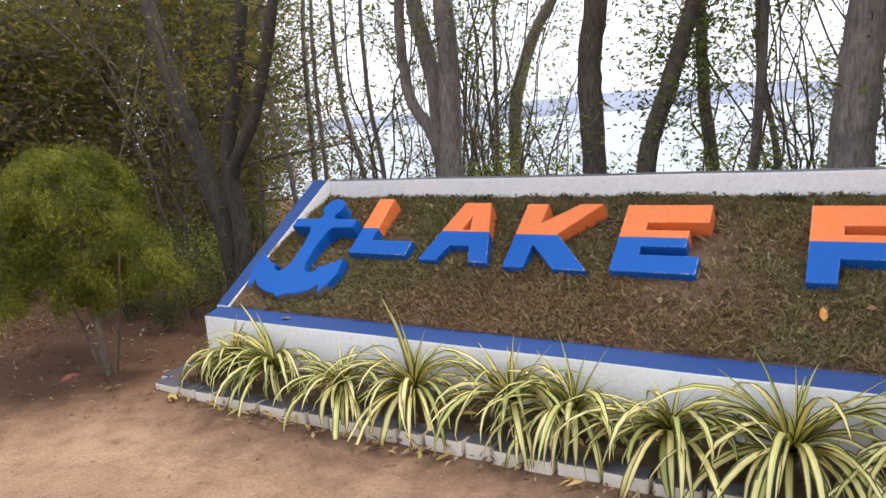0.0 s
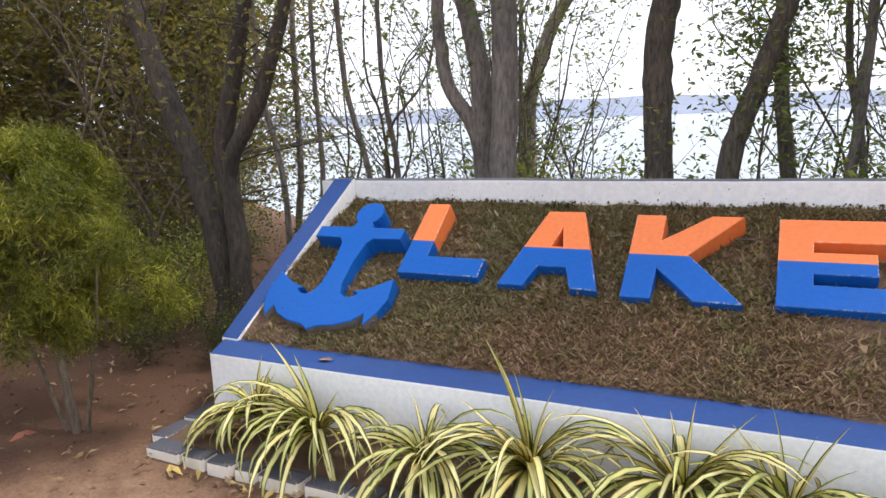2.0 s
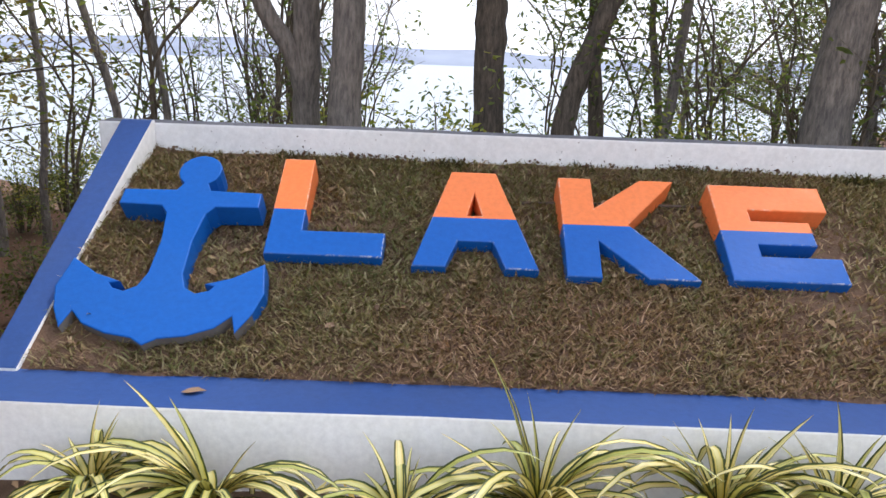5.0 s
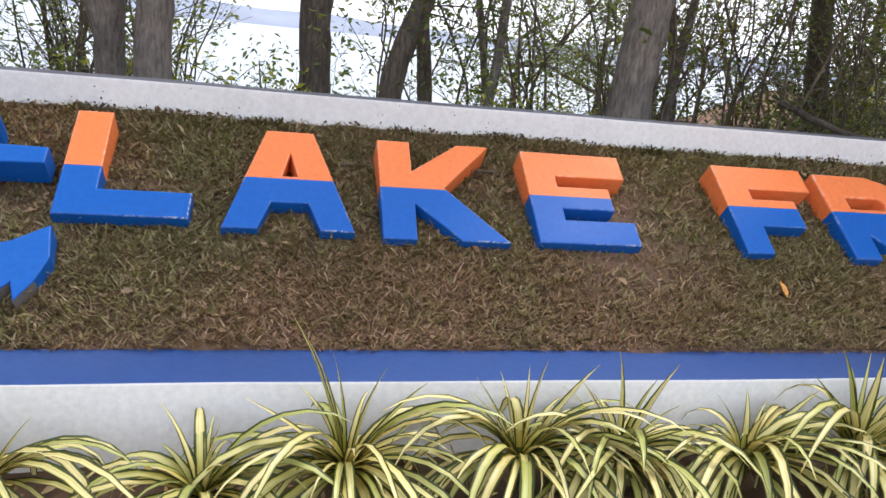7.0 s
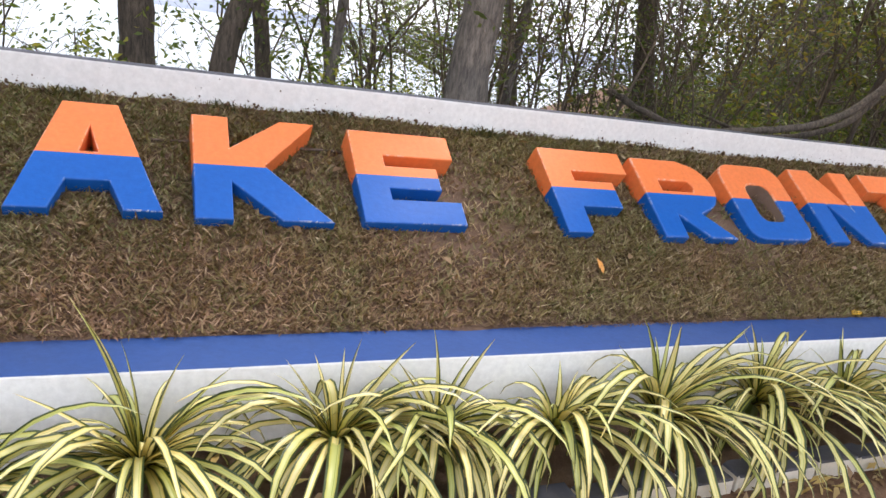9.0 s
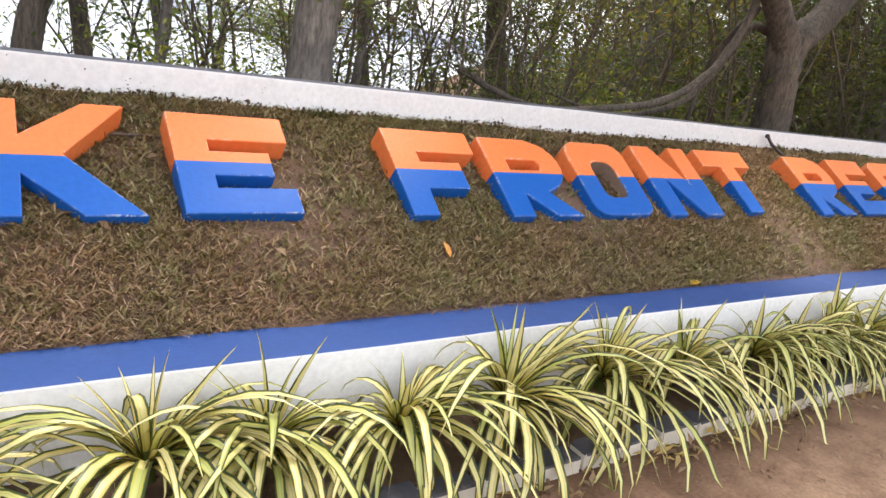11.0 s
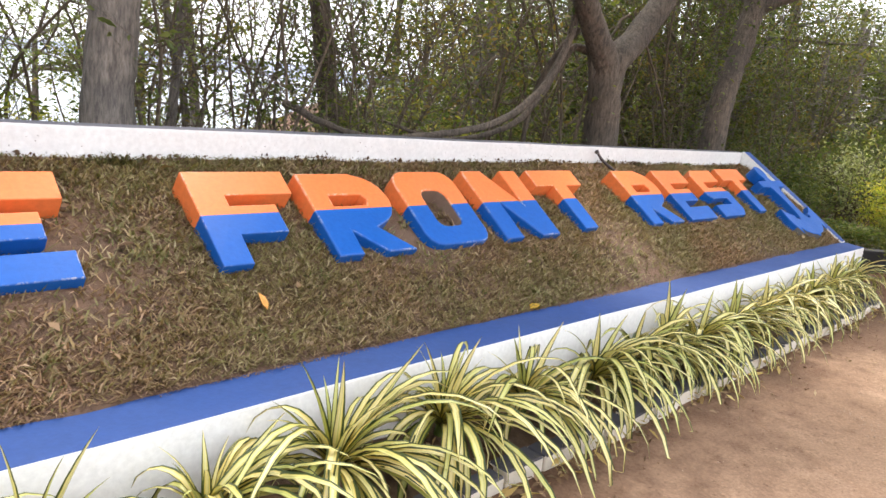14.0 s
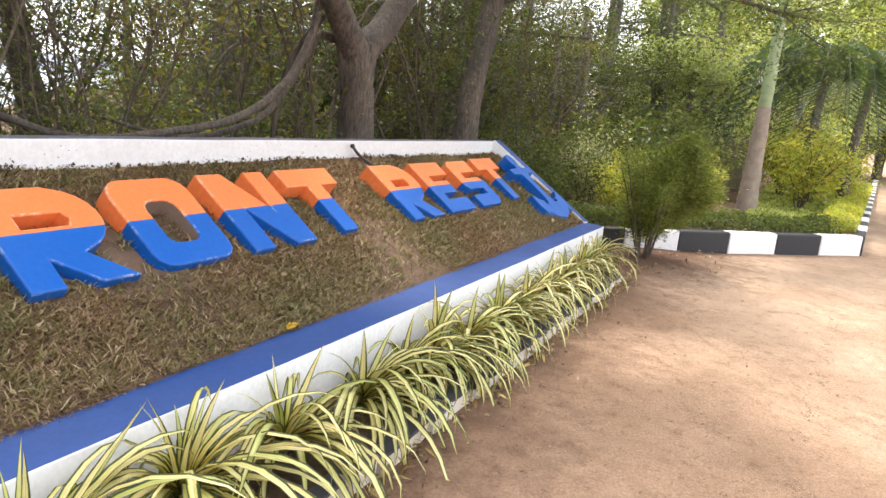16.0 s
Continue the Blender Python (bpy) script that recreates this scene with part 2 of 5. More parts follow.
M_WHITE = painted("white wall paint", (0.83, 0.83, 0.82), (0.24, 0.21, 0.19), 0.75, specks=0.8, grime=0.22, speck_at=0.73)
M_WHITE_OLD = painted("stained white wall paint", (0.71, 0.71, 0.71), (0.10, 0.09, 0.085), 0.78, specks=0.95, grime=0.35, speck_at=0.67)
M_BLUE_TOP = painted("blue coping paint", (0.020, 0.066, 0.24), (0.08, 0.10, 0.17), 0.65, specks=0.3, grime=0.9, wear=(0.3, 0.3, 0.4))
M_BLUE = painted("blue gloss paint", (0.002, 0.092, 0.40), (0.035, 0.115, 0.30), 0.42, shine=0.22, grime=0.7)
M_BLUE_EDGE = painted("worn blue paint edge", (0.002, 0.092, 0.40), (0.42, 0.44, 0.47), 0.5, shine=0.25, grime=0.5, specks=0.75, speck_at=0.5)
M_ORANGE = painted("orange gloss paint", (0.81, 0.195, 0.052), (0.42, 0.20, 0.12), 0.45, shine=0.3, grime=0.7)
M_ORANGE_EDGE = painted("worn orange paint edge", (0.81, 0.195, 0.052), (0.72, 0.55, 0.45), 0.5, shine=0.25, grime=0.5, specks=0.7, speck_at=0.5)
M_GRIME = painted("weathered wall top", (0.13, 0.13, 0.15), (0.05, 0.05, 0.05), 0.9, grime=0.8)
M_BRICK_W = painted("whitewashed brick", (0.76, 0.70, 0.60), (0.20, 0.13, 0.08), 0.85, specks=0.6, grime=0.9, speck_at=0.64)
M_BRICK_B = painted("blue-grey brick top", (0.068, 0.072, 0.095), (0.22, 0.17, 0.12), 0.8, specks=0.85, grime=0.9, speck_at=0.53)
M_KERB_W = painted("white kerb paint", (0.80, 0.80, 0.80), (0.3, 0.26, 0.22), 0.7, specks=0.4, grime=0.5)
M_KERB_B = painted("black kerb paint", (0.025, 0.026, 0.03), (0.12, 0.10, 0.09), 0.6, grime=0.5)
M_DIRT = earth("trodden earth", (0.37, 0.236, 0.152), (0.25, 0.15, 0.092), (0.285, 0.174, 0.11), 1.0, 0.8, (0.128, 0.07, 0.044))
M_SOIL = earth("bed soil", (0.16, 0.10, 0.065), (0.10, 0.062, 0.042), (0.2, 0.135, 0.09), 3.0, 0.9)
M_BANK = earth("bank soil with thatch", (0.20, 0.128, 0.088), (0.115, 0.074, 0.052), (0.25, 0.15, 0.10), 3.0, 0.9)
M_BARK = bark_material("grey-brown bark", (0.085, 0.075, 0.07), (0.25, 0.22, 0.2))
M_BARK_DARK = bark_material("dark brown bark", (0.042, 0.034, 0.029), (0.155, 0.125, 0.10))
# Darkest bark, with the shade on the end tree put into it.
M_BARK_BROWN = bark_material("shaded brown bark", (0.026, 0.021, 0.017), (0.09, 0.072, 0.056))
M_BARK_PALE = bark_material("pale bark", (0.22, 0.19, 0.165), (0.48, 0.43, 0.38))
M_TWIG = bark_material("twig bark", (0.07, 0.055, 0.04), (0.19, 0.15, 0.11))
M_LEAF = leaf_material("tree leaf", [(0.05, 0.075, 0.028), (0.085, 0.12, 0.035), (0.12, 0.145, 0.04), (0.19, 0.19, 0.055)], 0.45)
# Darker copy of the tree leaf, the wood's shade put into its tones.
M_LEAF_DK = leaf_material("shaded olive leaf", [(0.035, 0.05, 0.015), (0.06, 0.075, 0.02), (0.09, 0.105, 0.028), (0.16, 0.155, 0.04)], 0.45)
# Lighter than the tree leaf: glare off the lake is put into the colour.
M_LEAF_L = leaf_material("glare-paled lakeside leaf", [(0.085, 0.115, 0.05), (0.13, 0.16, 0.065), (0.19, 0.21, 0.085), (0.11, 0.14, 0.06)], 0.55)
# Yellow-green shrub leaf with sunlight put into its tones.
M_LEAF_Y = leaf_material("sunlit shrub leaf", [(0.10, 0.14, 0.035), (0.19, 0.23, 0.05), (0.30, 0.31, 0.06), (0.42, 0.36, 0.08)], 0.35)
M_LEAF_D = leaf_material("dry and dull leaf", [(0.085, 0.088, 0.03), (0.145, 0.135, 0.042), (0.21, 0.14, 0.058), (0.20, 0.19, 0.05)], 0.5)
M_CYPRESS = leaf_material("cypress spray", tone_scale=3.0, tones=((0.55, 0.6, 0.5), (1.3, 1.3, 1.1)), translucent=0.4, rough=0.6, colours=[(0.07, 0.082, 0.014), (0.125, 0.135, 0.022), (0.18, 0.18, 0.03), (0.27, 0.25, 0.04)])
M_GRASS_TOP = leaf_material("longer grass blade", [(0.145, 0.138, 0.055), (0.21, 0.186, 0.082), (0.29, 0.215, 0.145), (0.37, 0.30, 0.22), (0.158, 0.146, 0.05), (0.24, 0.17, 0.11), (0.46, 0.39, 0.30), (0.205, 0.182, 0.08)], 0.15, 0.7, ((0.97, 0.99, 0.77), (1.2, 0.96, 0.87)), 1.1)
M_GRASS = leaf_material("short tired grass", [(0.115, 0.097, 0.047), (0.18, 0.14, 0.078), (0.225, 0.157, 0.112), (0.29, 0.225, 0.16), (0.116, 0.099, 0.042), (0.20, 0.145, 0.10), (0.12, 0.085, 0.06)], 0.15, 0.7, ((0.97, 0.94, 0.75), (1.23, 0.97, 0.88)), 1.1)
M_LEAF_P = leaf_material("pale variegated leaf", [(0.16, 0.19, 0.06), (0.34, 0.36, 0.16), (0.5, 0.5, 0.3), (0.10, 0.13, 0.04)], 0.3)
# Paler than nearer leaves: haze and sunlight are put into the colour.
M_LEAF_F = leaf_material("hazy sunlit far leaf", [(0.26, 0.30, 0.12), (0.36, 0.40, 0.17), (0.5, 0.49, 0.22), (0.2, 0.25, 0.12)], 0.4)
# Yellow-green leaf, its colour raised to carry the garden's sunlight.
M_CROTON = leaf_material("bright croton leaf", [(0.22, 0.28, 0.06), (0.38, 0.42, 0.08), (0.55, 0.52, 0.10), (0.6, 0.46, 0.10)], 0.4)
M_SHED = leaf_material("shed yellow leaf", [(0.55, 0.40, 0.12), (0.42, 0.28, 0.10), (0.62, 0.5, 0.2), (0.3, 0.18, 0.08)], 0.15, 0.6)
M_GRASS_G = leaf_material("fresher grass blade", [(0.105, 0.115, 0.045), (0.15, 0.15, 0.062), (0.21, 0.185, 0.09), (0.30, 0.235, 0.165), (0.125, 0.125, 0.05), (0.37, 0.30, 0.23)], 0.15, 0.7, ((0.93, 0.98, 0.80), (1.14, 1.0, 0.90)), 1.1)
M_CRUMB = plain("dry soil crumb", (0.27, 0.175, 0.115), 0.95, 60, 0.4, 0.3)
M_GRIT = plain("pale earth grit", (0.34, 0.235, 0.16), 0.95, 40, 0.35, 0.2)
M_WEED = leaf_material("dark wall weed", [(0.05, 0.055, 0.022), (0.09, 0.085, 0.03), (0.13, 0.10, 0.05), (0.07, 0.075, 0.025)], 0.2, 0.6)
# Grass tones brightened to paint in the sun on the lawn.
M_LAWN = leaf_material("lawn blade", [(0.22, 0.28, 0.06), (0.33, 0.37, 0.09), (0.46, 0.46, 0.15)], 0.2, 0.7)
M_THUJA = leaf_material("thuja spray", [(0.08, 0.11, 0.022), (0.15, 0.18, 0.038), (0.22, 0.25, 0.055), (0.33, 0.33, 0.09)], 0.4, 0.6)
M_LITTER = leaf_material("fallen leaf", [(0.17, 0.10, 0.055), (0.28, 0.18, 0.10), (0.12, 0.07, 0.042), (0.42, 0.31, 0.19), (0.24, 0.14, 0.07)], 0.1, 0.7)
M_FALLEN_Y = plain("yellow fallen leaf", (0.72, 0.42, 0.03), 0.5, 30)
M_FALLEN_O = plain("orange fallen leaf", (0.62, 0.27, 0.06), 0.5, 30)
M_RUST = plain("rust-red dry leaf", (0.25, 0.085, 0.05), 0.7, 30)
M_STRIPE = striped_leaf()
M_WATER, _n, _l, _b = material("lake water")
_b.inputs["Base Color"].default_value = (0.30, 0.34, 0.37, 1)
_b.inputs["Roughness"].default_value = 0.42
_k = noise_node(_n, _l, 0.6, 4)
bump(_n, _l, _b, _k.outputs[0], 0.5, 0.3)
# Distance haze is painted into the blue-grey of the hills.
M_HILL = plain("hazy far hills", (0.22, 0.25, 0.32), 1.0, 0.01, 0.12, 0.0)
M_PALM = plain("grey palm trunk", (0.28, 0.22, 0.175), 0.85, 6, 0.25, 0.5)
M_SHAFT = plain("green palm crownshaft", (0.26, 0.32, 0.17), 0.5, 6, 0.2, 0.1)
M_FROND = leaf_material("palm leaflet", [(0.05, 0.085, 0.05), (0.08, 0.12, 0.07), (0.12, 0.16, 0.09)], 0.25)
M_CEMENT = painted("bare dirty cement", (0.16, 0.15, 0.145), (0.07, 0.06, 0.05), 0.9, grime=0.8)
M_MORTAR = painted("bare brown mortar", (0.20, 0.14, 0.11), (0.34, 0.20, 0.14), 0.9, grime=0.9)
M_BEIGE = painted("beige garden wall", (0.38, 0.33, 0.25), (0.15, 0.13, 0.1), 0.85, grime=0.7)
M_STEEL = plain("rusty dark rod", (0.05, 0.04, 0.04), 0.7)
M_CABLE = plain("muddy brown cable", (0.10, 0.07, 0.055), 0.8)


# ---- shape helpers ----
rng = np.random.default_rng(7)


def part(name, bm, mat, parent=None, label=""):
    me = bpy.data.meshes.new(name)
    bm.to_mesh(me)
    bm.free()
    for m in (mat if isinstance(mat, (list, tuple)) else [mat]):
        me.materials.append(m)
    ob = new(name, me)
    ob.parent = parent
    return tagged(ob, label)


def mesh_np(name, verts, faces, mat, parent=None, smooth=False, uvs=None):
    """One mesh object from arrays: verts (n, 3), faces (m, k) all with k corners."""
    me = bpy.data.meshes.new(name)
    k = faces.shape[1]
    me.vertices.add(len(verts)), me.loops.add(faces.size), me.polygons.add(len(faces))
    me.vertices.foreach_set("co", np.ascontiguousarray(verts, np.float32).ravel())
    me.loops.foreach_set("vertex_index", np.ascontiguousarray(faces, np.int32).ravel())
    me.polygons.foreach_set("loop_start", np.arange(0, faces.size, k, dtype=np.int32))
    if smooth:
        me.polygons.foreach_set("use_smooth", np.ones(len(faces), bool))
    if uvs is not None:
        layer = me.uv_layers.new(name="UVMap")
        layer.data.foreach_set("uv", np.ascontiguousarray(uvs[faces.ravel()], np.float32).ravel())
    me.update(calc_edges=True)
    me.validate()
    me.materials.append(mat)
    ob = new(name, me)
    ob.parent = parent
    return ob


def thing(name, m=None, label="", category="", group="", kind=""):
    ob = new(name)
    ob.empty_display_size = 0.1
    if m is not None:
        ob.matrix_basis = m
    return tagged(ob, label, category, group, kind)


def box(bm, x0, x1, y0, y1, z0, z1):
    r = bmesh.ops.create_cube(bm, size=1, matrix=Matrix.Translation(((x0 + x1) / 2, (y0 + y1) / 2, (z0 + z1) / 2)) @ Matrix.Diagonal((x1 - x0, y1 - y0, z1 - z0, 1)))
    return r["verts"]


def tubes(lines, sides=7):
    """Vertices and quads of round limbs: each line is a list of (x, y, z, radius)."""
    vs, fs, base = [], [], 0
    ang = np.linspace(0, 2 * math.pi, sides, endpoint=False)
    for line in lines:
        p = np.array([q[:3] for q in line], float)
        r = np.array([q[3] for q in line], float)
        d = np.gradient(p, axis=0)
        d /= np.linalg.norm(d, axis=1, keepdims=True) + 1e-9
        a = np.cross(d, np.array([0.31, 0.95, 0.05]))
        a /= np.linalg.norm(a, axis=1, keepdims=True) + 1e-9
        b = np.cross(d, a)
        wob = 1 + 0.035 * rng.standard_normal((len(p), sides)) if r.max() > 0.03 else np.ones((len(p), sides))
        ring = p[:, None] + (r[:, None] * wob)[..., None] * (np.cos(ang)[None, :, None] * a[:, None] + np.sin(ang)[None, :, None] * b[:, None])
        vs.append(ring.reshape(-1, 3))
        i = np.arange(len(p) - 1)[:, None] * sides
        j = np.arange(sides)[None]
        jn = (j + 1) % sides
        fs.append((base + np.stack([i + j, i + jn, i + sides + jn, i + sides + j], -1)).reshape(-1, 4))
        base += len(p) * sides
    return np.concatenate(vs), np.concatenate(fs)


def smooth_line(points, steps=4, jitter=0.0):
    """A finer line through (x, y, z, radius) points."""
    p = np.array(points, float)
    q = np.vstack([2 * p[0] - p[1], p, 2 * p[-1] - p[-2]])
    out = []
    for i in range(1, len(q) - 2):
        for s in np.linspace(0, 1, steps, endpoint=False):
            out.append(0.5 * (2 * q[i] + (q[i + 1] - q[i - 1]) * s + (2 * q[i - 1] - 5 * q[i] + 4 * q[i + 1] - q[i + 2]) * s * s + (3 * q[i] - q[i - 1] - 3 * q[i + 1] + q[i + 2]) * s ** 3))
    out.append(q[-2])
    out = np.array(out)
    if jitter:
        out[1:-1, :3] += rng.normal(0, jitter, (len(out) - 2, 3))
    out[:, 3] = np.maximum(out[:, 3], 0.001)
    return [tuple(v) for v in out]


def leaves(centres, normals_up=0.4, size=0.06, narrow=0.42, droop=0.3):
    """Folded leaf blades, one at each centre: vertices and quads (two a leaf)."""
    c = np.asarray(centres, float)
    n = len(c)
    d = rng.normal(size=(n, 3))
    d[:, 2] = d[:, 2] * 0.5 - droop
    d /= np.linalg.norm(d, axis=1, keepdims=True)
    u = rng.normal(size=(n, 3))
    u[:, 2] += normals_up * 2
    s = np.cross(d, u)
    s /= np.linalg.norm(s, axis=1, keepdims=True) + 1e-9
    u = np.cross(s, d)
    L = size * rng.uniform(0.6, 1.3, (n, 1))
    W = L * narrow
    v = np.stack([c, c + d * L * 0.45 + s * W * 0.5 + u * W * 0.2, c + d * L - u * L * 0.08, c + d * L * 0.45 - s * W * 0.5 + u * W * 0.2], 1).reshape(-1, 3)
    i = np.arange(n)[:, None] * 4
    f = np.concatenate([i, i + 1, i + 2, i + 3], 1)
    return v, f


def ground_z(x, y):
    """Height of the land: level before and beside the bank, falling to the lake behind it."""
    start = 4.0 + np.clip((x - 9) * 1.5, 0, 60) + np.clip((-1.5 - x) * 0.8, 0, 10)
    t = np.clip((y - start) / 45.0, 0, 1)
    return -0.02 - 9.0 * t * (2 - t)

# ---- ground, lake, far hills ----
def graded(lo, hi, near_lo, near_hi, step):
    a = list(np.arange(near_lo, near_hi + 1e-6, step))
    d, v = step, near_hi
    while v < hi:
        d *= 1.35
        v += d
        a.append(min(v, hi))
    d, v = step, near_lo
    while v > lo:
        d *= 1.35
        v -= d
        a.insert(0, max(v, lo))
    return np.array(a)


def build_ground():
    xs, ys = graded(-3000, 3000, -5, 17, 0.11), graded(-3000, 3000, -5, 6, 0.11)
    X, Y = np.meshgrid(xs, ys)
    Z = ground_z(X, Y)
    near = np.exp(-np.maximum(0, np.hypot(X - 5, Y + 1) - 12) / 4)
    Z = Z + near * np.array([[0.012 * noise.noise((x * 0.9, y * 0.9, 0)) + 0.007 * noise.noise((x * 4, y * 4, 3)) for x in xs] for y in ys])
    # loose heap of earth round the small trees beside the bank
    Z += 0.05 * np.exp(-((X + 0.75) ** 2 / 0.8 + (Y + 0.25) ** 2 / 0.35)) + 0.06 * np.exp(-((X - 11.5) ** 2 / 1.2 + (Y + 0.3) ** 2 / 0.5))
    n, m = len(xs), len(ys)
    i = (np.arange(m - 1)[:, None] * n + np.arange(n - 1)[None]).ravel()
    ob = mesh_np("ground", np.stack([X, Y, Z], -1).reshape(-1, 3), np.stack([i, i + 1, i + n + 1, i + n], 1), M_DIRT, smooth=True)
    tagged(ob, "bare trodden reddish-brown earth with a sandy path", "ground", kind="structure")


build_ground()
bm = bmesh.new()
bmesh.ops.create_grid(bm, x_segments=8, y_segments=8, size=0.5, matrix=Matrix.Translation((0, 1265, -6)) @ Matrix.Diagonal((6000, 2500, 1, 1)))
tagged(part("water", bm, M_WATER), "wide pale lake shining under a hazy sky", "lake", kind="structure")


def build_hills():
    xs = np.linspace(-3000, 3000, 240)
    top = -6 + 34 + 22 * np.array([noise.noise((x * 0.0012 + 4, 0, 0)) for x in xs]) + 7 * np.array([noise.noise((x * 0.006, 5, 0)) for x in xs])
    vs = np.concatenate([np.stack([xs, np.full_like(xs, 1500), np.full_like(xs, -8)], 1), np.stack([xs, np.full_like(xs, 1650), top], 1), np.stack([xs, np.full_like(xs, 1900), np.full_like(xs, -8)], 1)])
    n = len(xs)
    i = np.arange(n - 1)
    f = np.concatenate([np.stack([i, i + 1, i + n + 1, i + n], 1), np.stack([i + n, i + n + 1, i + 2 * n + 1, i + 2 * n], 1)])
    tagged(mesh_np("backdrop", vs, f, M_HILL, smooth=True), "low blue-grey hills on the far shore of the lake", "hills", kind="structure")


build_hills()

# ---- the planter: walls, bank, edging ----
LONG, TOP, BACK_TOP, WALL = 10.62, 0.385, 1.18, 0.25


def bevelled(bm, width, segments=2):
    bmesh.ops.bevel(bm, geom=[e for e in bm.edges if len(e.link_faces) == 2 and e.calc_face_angle(0) > 0.5], offset=width, segments=segments, profile=0.6, affect="EDGES", clamp_overlap=True)


def cut_along(bm, axis, lo, hi, step):
    """Cross cuts, so that a long wall can be a little uneven."""
    for v in np.arange(lo + step, hi - step / 2, step):
        co, no = [0, 0, 0], [0, 0, 0]
        co[axis], no[axis] = v, 1
        bmesh.ops.bisect_plane(bm, geom=bm.verts[:] + bm.edges[:] + bm.faces[:], plane_co=co, plane_no=no)


def uneven(bm, amount, scale=1.3):
    for v in bm.verts:
        k = Vector(v.co) * scale
        v.co.y += amount * noise.noise(k)
        v.co.z += amount * noise.noise(k + Vector((9, 4, 2)))


bm = bmesh.new()
for v in box(bm, 0, LONG, 0, WALL, -0.08, TOP):          # the ends run back at a slant
    if v.co.y > 0.1:
        v.co.x += -0.115 if v.co.x < 1 else 0.115
cut_along(bm, 0, 0, LONG, 0.3)
bevelled(bm, 0.008)
uneven(bm, 0.004)
for f in bm.faces:
    f.material_index = 1 if f.normal.z > 0.6 else 0
tagged(part("wall_front", bm, [M_WHITE, M_BLUE_TOP]), "low white plastered wall with a blue painted top", "wall", kind="structure")

bm = bmesh.new()
box(bm, -0.22, LONG + 0.12, 1.43, 1.58, -0.3, BACK_TOP)
cut_along(bm, 0, -0.22, LONG + 0.12, 0.3)
bevelled(bm, 0.01)
uneven(bm, 0.006)
for f in bm.faces:
    f.material_index = 1 if f.normal.z > 0.6 else 0
tagged(part("wall_back", bm, [M_WHITE_OLD, M_GRIME]), "white plastered back wall with a dark weathered top", "wall", kind="structure")


def side_wall(name, front, back):
    """front, back: the outer and inner x at either end."""
    bm = bmesh.new()
    prof = [(WALL - 0.03, -0.08), (1.43, -0.08), (1.43, BACK_TOP + 0.012), (1.40, BACK_TOP + 0.012), (WALL - 0.03, TOP + 0.012)]
    run = lambda i, y: front[i] + (back[i] - front[i]) * (y - WALL) / (1.43 - WALL)
    a = [bm.verts.new((run(0, y), y, z)) for y, z in prof]
    b = [bm.verts.new((run(1, y), y, z)) for y, z in prof]
    bm.faces.new(a), bm.faces.new(b[::-1])
    for i in range(5):
        bm.faces.new((a[i - 1], b[i - 1], b[i], a[i]))
    bmesh.ops.recalc_face_normals(bm, faces=bm.faces[:])
    cut_along(bm, 1, 0.2, 1.4, 0.2)
    bevelled(bm, 0.008)
    uneven(bm, 0.004)
    for f in bm.faces:
        f.material_index = 1 if f.normal.z > 0.5 else 0
    tagged(part(name, bm, [M_WHITE, M_BLUE_TOP]), "sloping end wall, white with a blue painted top", "wall", kind="structure")


side_wall("wall_left", (-0.118, 0.0), (-0.09, 0.065))
side_wall("wall_right", (LONG + 0.118, LONG), (LONG + 0.09, LONG - 0.065))


def bank_z(x, y):
    t = (y - WALL) / (1.43 - WALL)
    ends = 0.04 * (math.exp(-max(0.0, x) / 0.12) + math.exp(-max(0.0, LONG - x) / 0.12)) * min(1, max(0, t * 4))
    return TOP + 0.008 + ends + t * 0.642 + 0.02 * math.sin(math.pi * min(1, max(0, t))) + 0.014 * noise.noise((x * 1.6, y * 1.6, 0)) + 0.008 * noise.noise((x * 7, y * 7, 4))


def build_bank():
    xs, ys = np.linspace(-0.01, LONG + 0.01, 220), np.linspace(WALL - 0.02, 1.44, 34)
    v = np.array([(x, y, bank_z(x, y)) for y in ys for x in xs])
    rim = v[:, 1] < WALL + 0.01                      # soil spilling a little way on to the wall top
    v[rim, 1] = WALL - 0.016 + 0.045 * np.array([noise.noise((x * 3.1, 1, 0)) for x in v[rim, 0]])
    v[rim, 2] = TOP - 0.006
    n, m = len(xs), len(ys)
    i = (np.arange(m - 1)[:, None] * n + np.arange(n - 1)[None]).ravel()
    tagged(mesh_np("ground_bank", v, np.stack([i, i + 1, i + n + 1, i + n], 1), M_BANK, smooth=True), "sloping earth bank under short dry grass", "bank", kind="structure")


build_bank()

bm = bmesh.new()
box(bm, 0.0, LONG - 0.85, -0.37, 0.01, -0.08, 0.055)
cut_along(bm, 0, 0, LONG - 0.85, 0.12)
cut_along(bm, 1, -0.37, 0.01, 0.09)
for v in bm.verts:
    if v.co.z > 0:
        v.co.z += 0.03 * noise.noise(Vector(v.co) * 5) + 0.03 * (v.co.y + 0.37) / 0.37
tagged(part("ground_bed", bm, M_SOIL), "dark crumbly soil of the narrow planting bed", "soil", kind="structure")

# ---- letters and anchors ----
FACE_Y, FACE_Z, FACE_TILT = 0.715, 0.735, math.atan2(0.295, 0.40)
FACE = Matrix.Translation((0, FACE_Y, FACE_Z)) @ Matrix.Rotation(FACE_TILT, 4, "X")
SPLIT = 0.212          # height of the colour change on the slope


def arc(cx, cy, r, a0, a1, k=6):
    return [(cx + r * math.cos(radians(a)), cy + r * math.sin(radians(a))) for a in np.linspace(a0, a1, k)]


